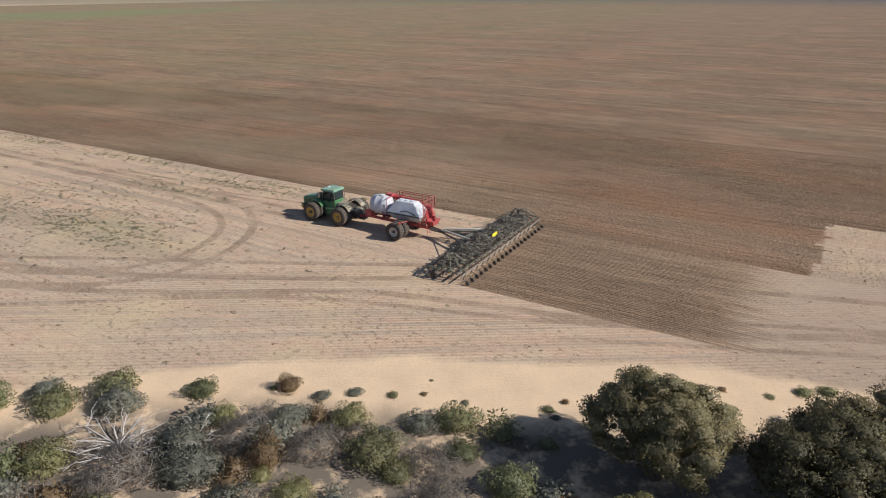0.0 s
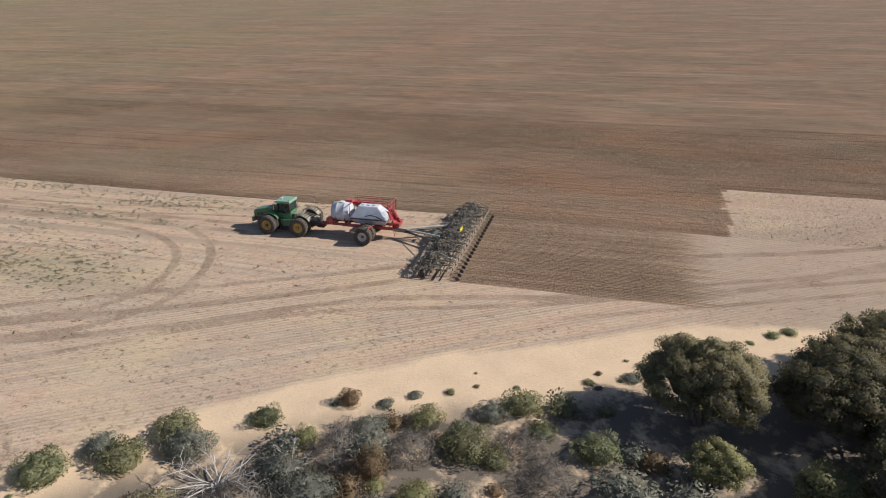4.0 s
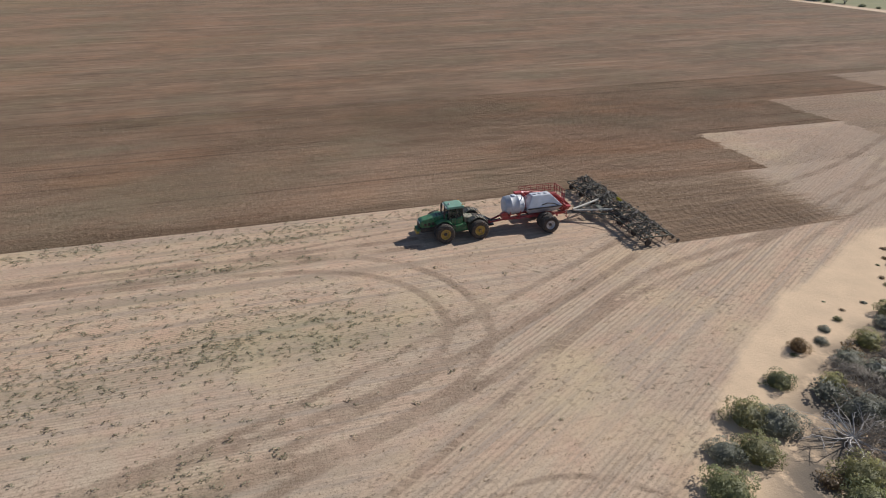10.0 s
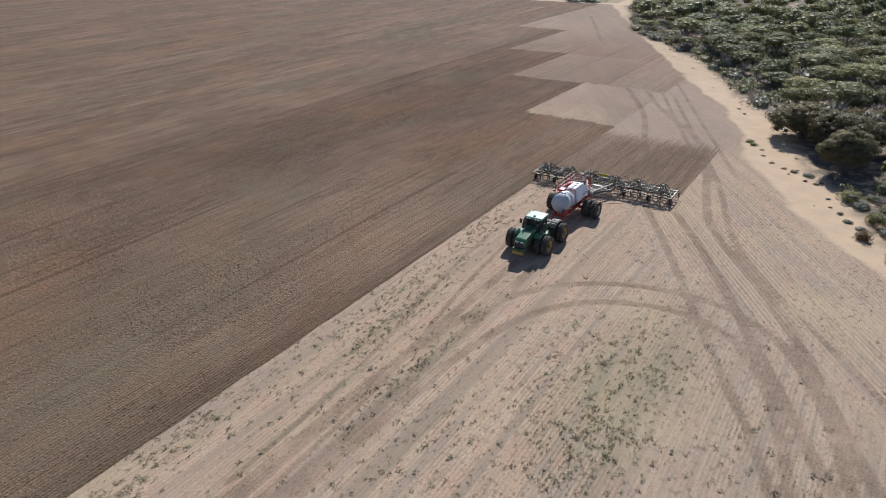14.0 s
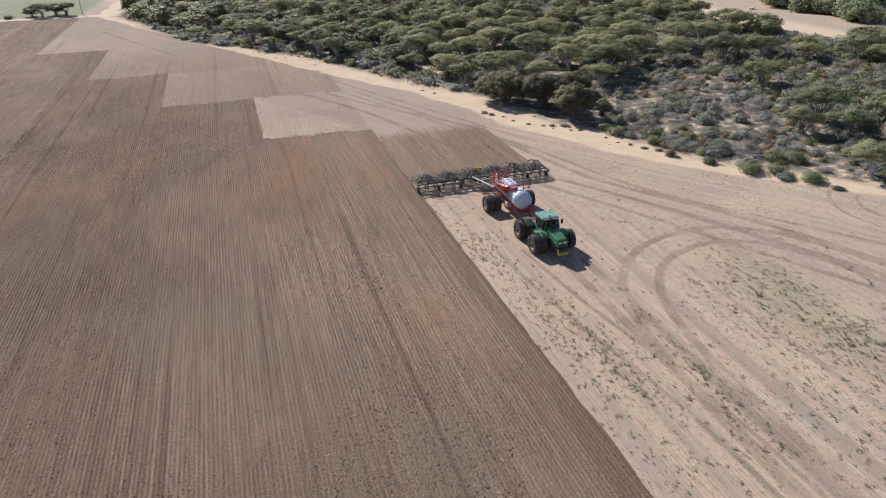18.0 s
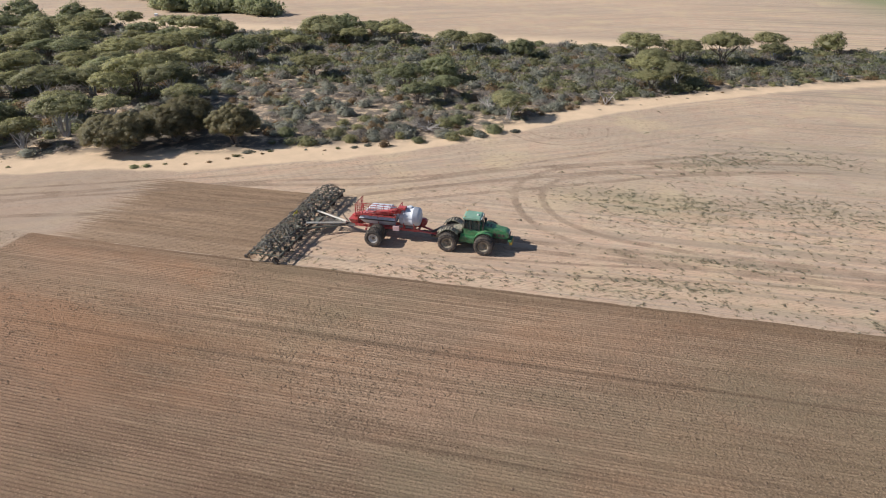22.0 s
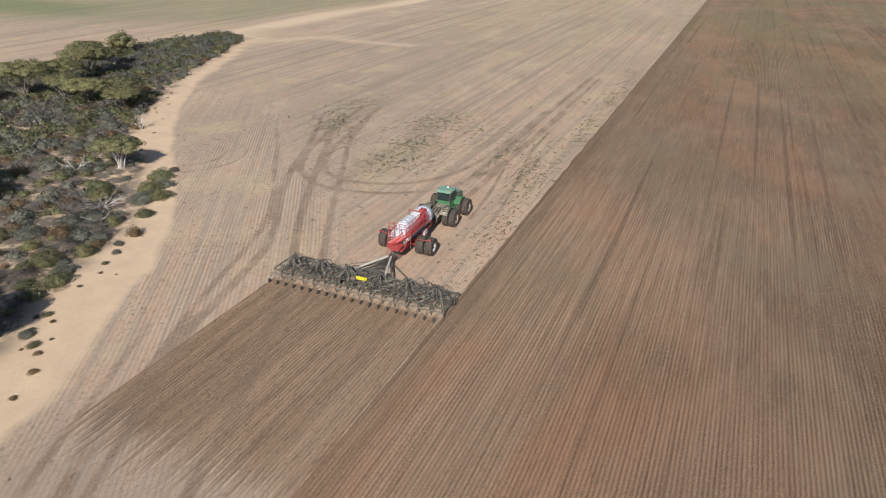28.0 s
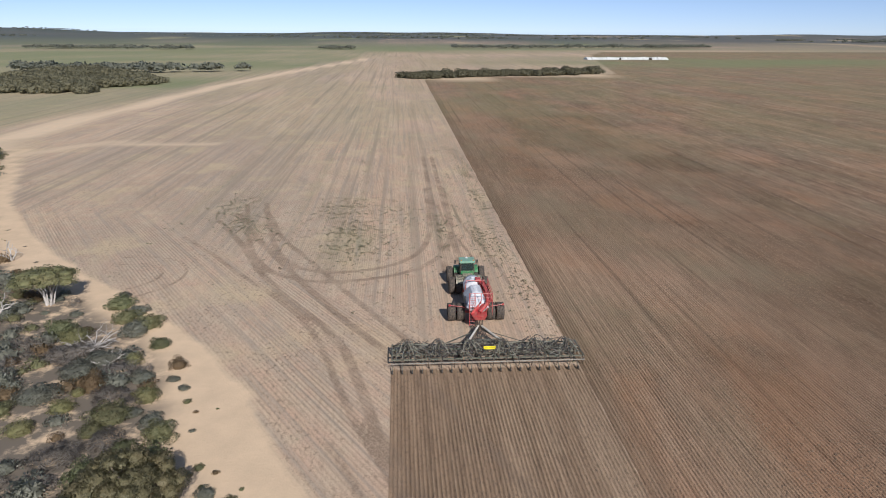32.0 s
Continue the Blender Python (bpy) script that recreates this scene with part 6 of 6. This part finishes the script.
# --- fallen bleached tree and a standing dead one
def dead_tree(top, seed, reach, count, flat):
    r = np.random.default_rng(seed)

    def grow(bm, p, d, length, radius, depth):
        pts, q = [p], np.array(p, float)
        for k in range(3):
            q = q + d * length / 3 + r.normal(size=3) * length * 0.06
            q[2] = max(q[2], 0.05)
            pts.append(q.copy())
        tube(bm, pts, [radius, radius * 0.85, radius * 0.65, radius * 0.4], 5)
        if depth:
            for _ in range(3 if depth > 1 else 2):
                e = d + r.normal(size=3) * 0.55
                e[2] = e[2] * (0.4 if flat else 1) + 0.1
                grow(bm, pts[int(r.integers(1, 4))], e / np.linalg.norm(e), length * r.uniform(0.45, 0.75), radius * 0.5, depth - 1)

    for i in range(count):
        a = i * 6.283 / count + r.random() * 0.5
        d = np.array([math.cos(a), math.sin(a), 0.35 if flat else 1.6])
        bm = bmesh.new()
        grow(bm, np.array([0, 0, 0.1]), d / np.linalg.norm(d), reach * r.uniform(0.6, 1.0), 0.055 if flat else 0.11, 2)
        part("limb", bm, PALE_BARK, top)


fallen = thing("fallen_tree", (-38.5, 6.4, 0.05), 20, label="bleached white fallen dead tree with splayed branches", category="dead tree")
dead_tree(fallen, 7, 2.2, 15, True)
fallen = thing("fallen_tree", (-35.8, 3.2, 0.05), 140, label="small bleached fallen branch heap in dead brush", category="dead tree")
dead_tree(fallen, 9, 1.4, 9, True)
for x, y in ((-52.0, 14.0), (-46.0, -18.0), (-61.0, 34.0)):
    snag = thing("dead_tree", (x, y, float(ground_z(x, y))), x * 7, label="standing dead gum with bare pale limbs", category="dead tree")
    dead_tree(snag, int(-x), 2.1, 4, False)

# --- woods and hedgerows farther off
def strip(x0, y0, x1, y1, wide, gap, seed):
    r = np.random.default_rng(seed)
    n = max(2, int(math.hypot(x1 - x0, y1 - y0) * max(1, wide / gap) / gap))
    k = r.random(n)
    nx, ny = -(y1 - y0), x1 - x0
    l = math.hypot(nx, ny)
    w = r.uniform(-0.5, 0.5, n) * wide * (0.6 + 0.4 * np.sin(k * 9 + seed))
    return [(x0 + (x1 - x0) * a + nx / l * b, y0 + (y1 - y0) * a + ny / l * b) for a, b in zip(k, w)]


def sunk(q, drop):
    """The same crown, set so low that it hides its stems."""
    q = q.copy()
    q[:, :4, 2] = np.maximum(q[:, :4, 2] - drop, 0.0)
    return q


blob = [tree_form(100 + i, 6.4, 4.4, 14, 700, 0.55, heart=(5, 3))[0] for i in range(3)]
wood("copse", [sunk(q, 1.7) for q in blob], strip(-4, 394, 138, 444, 22, 5.0, 1), LEAF_COPSE, "dull olive copse at the end of the field", "woodland", 0.7, 1.1, seed=21)
wood("copse", [sunk(q, 1.7) for q in blob], strip(-176, 286, -170, 380, 60, 7, 2) + strip(-240, 330, -200, 330, 30, 5.5, 3) + strip(-215, 350, -235, 470, 70, 8, 16), LEAF_COPSE, "dull green copse beyond the sandy track", "woodland", 0.8, 1.2, seed=22)
wood("copse", [sunk(q, 1.7) for q in blob], strip(-150, -74, -190, -160, 34, 6.5, 4) + strip(-176, -110, -240, -140, 40, 6.5, 5), LEAF_GREEN, "green copse beyond the shelter belt", "woodland", 0.8, 1.2, seed=23)
coarse = [tree_form(110 + i, 8.0, 6.0, 8, 70, 1.9, "flat", (4, 3))[0] for i in range(3)]
rows = strip(90, 1190, 560, 1190, 30, 9, 6) + strip(-590, 1080, -330, 1060, 24, 9, 7) + strip(-135, 1080, -80, 1075, 16, 6, 8) + strip(1085, 1880, 1165, 1890, 40, 12, 9)
rows += strip(-300, 470, -190, 460, 14, 7, 10) + strip(-190, 445, -120, 470, 10, 7, 11) + strip(1190, 1700, 1330, 1700, 24, 10, 12)
rows += strip(-620, -460, 60, -430, 10, 16, 13) + strip(60, -430, 420, -470, 10, 18, 14)
wood("hedgerow", [sunk(q, 2.6) for q in coarse], rows, LEAF_HAZED, "dark distant hedgerows and tree belts", "woodland", 0.7, 1.2, seed=24)
ridge = [p for k in range(44) for p in strip(*(lambda a, d, w: (d * math.sin(a - w), d * math.cos(a - w), d * math.sin(a + w), d * math.cos(a + w)))(rng.uniform(-0.75, 0.7), rng.uniform(1500, 4200), rng.uniform(0.02, 0.12)), 60, 38, k)]
wood("far_hedgerow", [sunk(q, 2.6) for q in coarse], ridge, LEAF_HAZED, "dark tree lines on the far rolling land", "woodland", 0.9, 1.2, seed=25)

# --- trees, shrubs and a pole along the track at the far end of the field
for i, x, past, size, tall in ((1, 84, 9, 1.0, 0.95), (4, 88, 12, 0.9, 1.0), (0, 92, 8, 0.95, 0.95), (4, 96, 11, 0.75, 0.9), (1, 207, 13, 1.0, 0.9), (0, 212, 15, 1.1, 0.9), (4, 218, 13, 1.0, 0.9), (1, 190, 12, 0.7, 0.8), (4, 62, 9, 0.9, 0.9)):
    set_down(kinds[i], x, float(field_end(x)) - past, x * 31 % 360, size, tall)
for kind, x, past in (("olive", 103, 7), ("green", 111, 7.5), ("grey", 118, 8), ("olive", 131, 7), ("green", 139, 8), ("olive", 152, 8), ("olive", 168, 9), ("green", 176, 8), ("olive", 197, 9), ("green", 236, 9), ("olive", 248, 10), ("grey", 254, 9)):
    set_down(SHRUBS[kind], x, float(field_end(x)) - past, x * 47 % 360, 1.7 + 0.5 * math.sin(x), 1.0)
pole = thing("pole", (79, -210, 0), label="slim pale timber pole beside the far sandy track", category="pole")
part("post", tube(bmesh.new(), [(0, 0, -0.1), (0, 0, 5.0), (0, 0, 9.0)], [0.16, 0.14, 0.11], 8), PALE_BARK, pole)

# --- white tarpaulin stack and a trough, far off
TARP = paint("white tarpaulin", (0.78, 0.78, 0.74), 0.6, dust=0.15, scale=0.3)
stack = thing("tarp_stack", (246, 700, 0), 4, label="long low stack under a white tarpaulin beyond the field", category="tarp stack")
bm = bmesh.new()
for k in range(16):
    hull(bm, (-47 + 5.9 * k, -41.2 + 5.9 * k, -9, 9), (-46.6 + 5.9 * k, -41.6 + 5.9 * k, -2.5, 2.5), -0.2, 2.3 + 0.25 * math.sin(k * 1.9), 0.1)
part("tarpaulin", bm, TARP, stack)
for x in (-10, 24, 26):
    part("tyre", lathe(bmesh.new(), [(-0.5, 0.5), (-0.5, 1.3), (0.5, 1.3), (0.5, 0.5)], 14, (x, -8.9, 1.0)), RUBBER, stack)
trough = thing("water_trough", (-140.7, -113.6, 0), 30, label="small white water trough beside the far track", category="trough")
bm = bmesh.new()
box(bm, -1.1, 1.1, -0.45, 0.45, 0.0, 0.62, 0.06)
part("basin", bm, TARP, trough)
part("rim", box(bmesh.new(), -1.18, 1.18, -0.52, 0.52, 0.60, 0.70, 0.03), TARP, trough)

# ---------------------------------------------------------------- weeds, trash and clods
def tufts(count, seed, x0, x1, y0, y1, keep, form, lo, hi, squash=1.0, along=1.0):
    r = np.random.default_rng(seed)
    x, y = r.uniform(x0, x1, count * 16), r.uniform(y0, y1, count * 16)
    ok = keep(x, y) > r.random(count * 16)
    x, y = x[ok][:count], y[ok][:count]
    n = len(x)
    s, a = r.uniform(lo, hi, n) * (0.6 + 0.7 * r.random(n)), r.uniform(0, 6.283, n)
    pick = r.integers(0, len(form), n)
    q = np.stack(form)[pick]
    c, d = (np.cos(a) * s)[:, None, None], (np.sin(a) * s)[:, None, None]
    qx, qy = q[..., 0] * c - q[..., 1] * d, (q[..., 0] * d + q[..., 1] * c) * along
    m = np.stack([qx, qy, q[..., 2] * s[:, None, None] * squash + 0.01], -1)
    m[:, :, :4, 0] += x[:, None, None]
    m[:, :, :4, 1] += y[:, None, None]
    return m.reshape(-1, 5, 3)


def on_stubble(x, y):
    bare = (1 - till_mask(x, y)) * (1 - fresh_mask(x, y)) * (x > np.interp(y, SAND_Y, SAND_X) + 1)
    return bare * ~((np.abs(x) < 3.2) & (y > 7) & (y < 26))


def weedy(x, y):
    d = 0.010 + 0.016 * (y > 16) * (x > -12)
    for gx, gy, wx, wy, g in GREENED:
        d = np.maximum(d, 2.2 * g * np.exp(-(((x - gx) / wx) ** 2 + ((y - gy) / wy) ** 2)))
    d = d + 0.6 * np.exp(-((x - 6.8) / 2.0) ** 2) * (y > 1)
    for gx in (1.6, -6.5, -15.5, -25, -34, -44):
        d = d + 0.09 * np.exp(-((x - gx) / 1.3) ** 2) * step(24, 50, y)
    return np.clip(d * (0.25 + 0.75 * step(0.34, 0.66, fractal(x * 0.22, y * 0.10, 61))), 0, 1) * on_stubble(x, y)


tuft_forms = [shrub_form(200 + i, 14, 0.55, 0.4, heart=None) * 0.5 for i in range(5)]
weeds = part_mesh("weeds", quads_mesh("weeds", tufts(6000, 71, -62, 9, -20, 125, weedy, tuft_forms, 0.17, 0.46, 0.8, 1.4)), WEED)
tagged(weeds, "small grey green weeds scattered over pale stubble", "weeds", kind="stuff")
flat_forms = [shrub_form(220 + i, 5, 0.6, 0.3, heart=None) * 0.5 for i in range(5)]
trash = part_mesh("stubble_trash", quads_mesh("trash", tufts(17000, 72, -70, 9, -40, 150, lambda x, y: on_stubble(x, y) * (0.25 + 0.75 * step(0.4, 0.6, fractal(x * 0.12, y * 0.07, 63))), flat_forms, 0.09, 0.30, 0.4, 2.2)), STRAW)
tagged(trash, "dark straw clumps lying on pale stubble rows", "straw", kind="stuff")
lump_forms = [heart_quads(np.array((0.0, 0.0, 0.08)), np.array((0.5, 0.30 + 0.05 * k, 0.22 + 0.03 * k)), 5, 2, k * 1.3) for k in range(4)]


def cloddy(x, y):
    return till_mask(x, y) * (0.10 + 0.90 * step(0.45, 0.60, fractal(x * 0.09, y * 0.06, 64)))


bits = np.concatenate([tufts(11000, 73, 8.8, 70, -60, 130, cloddy, flat_forms, 0.12, 0.34, 0.6, 1.3), tufts(26000, 74, 8.8, 66, -45, 95, cloddy, lump_forms, 0.07, 0.20)])
clods = part_mesh("clods", quads_mesh("clods", bits), CLOD)
tagged(clods, "dark clods and straw on the seeded rows", "clods", kind="stuff")
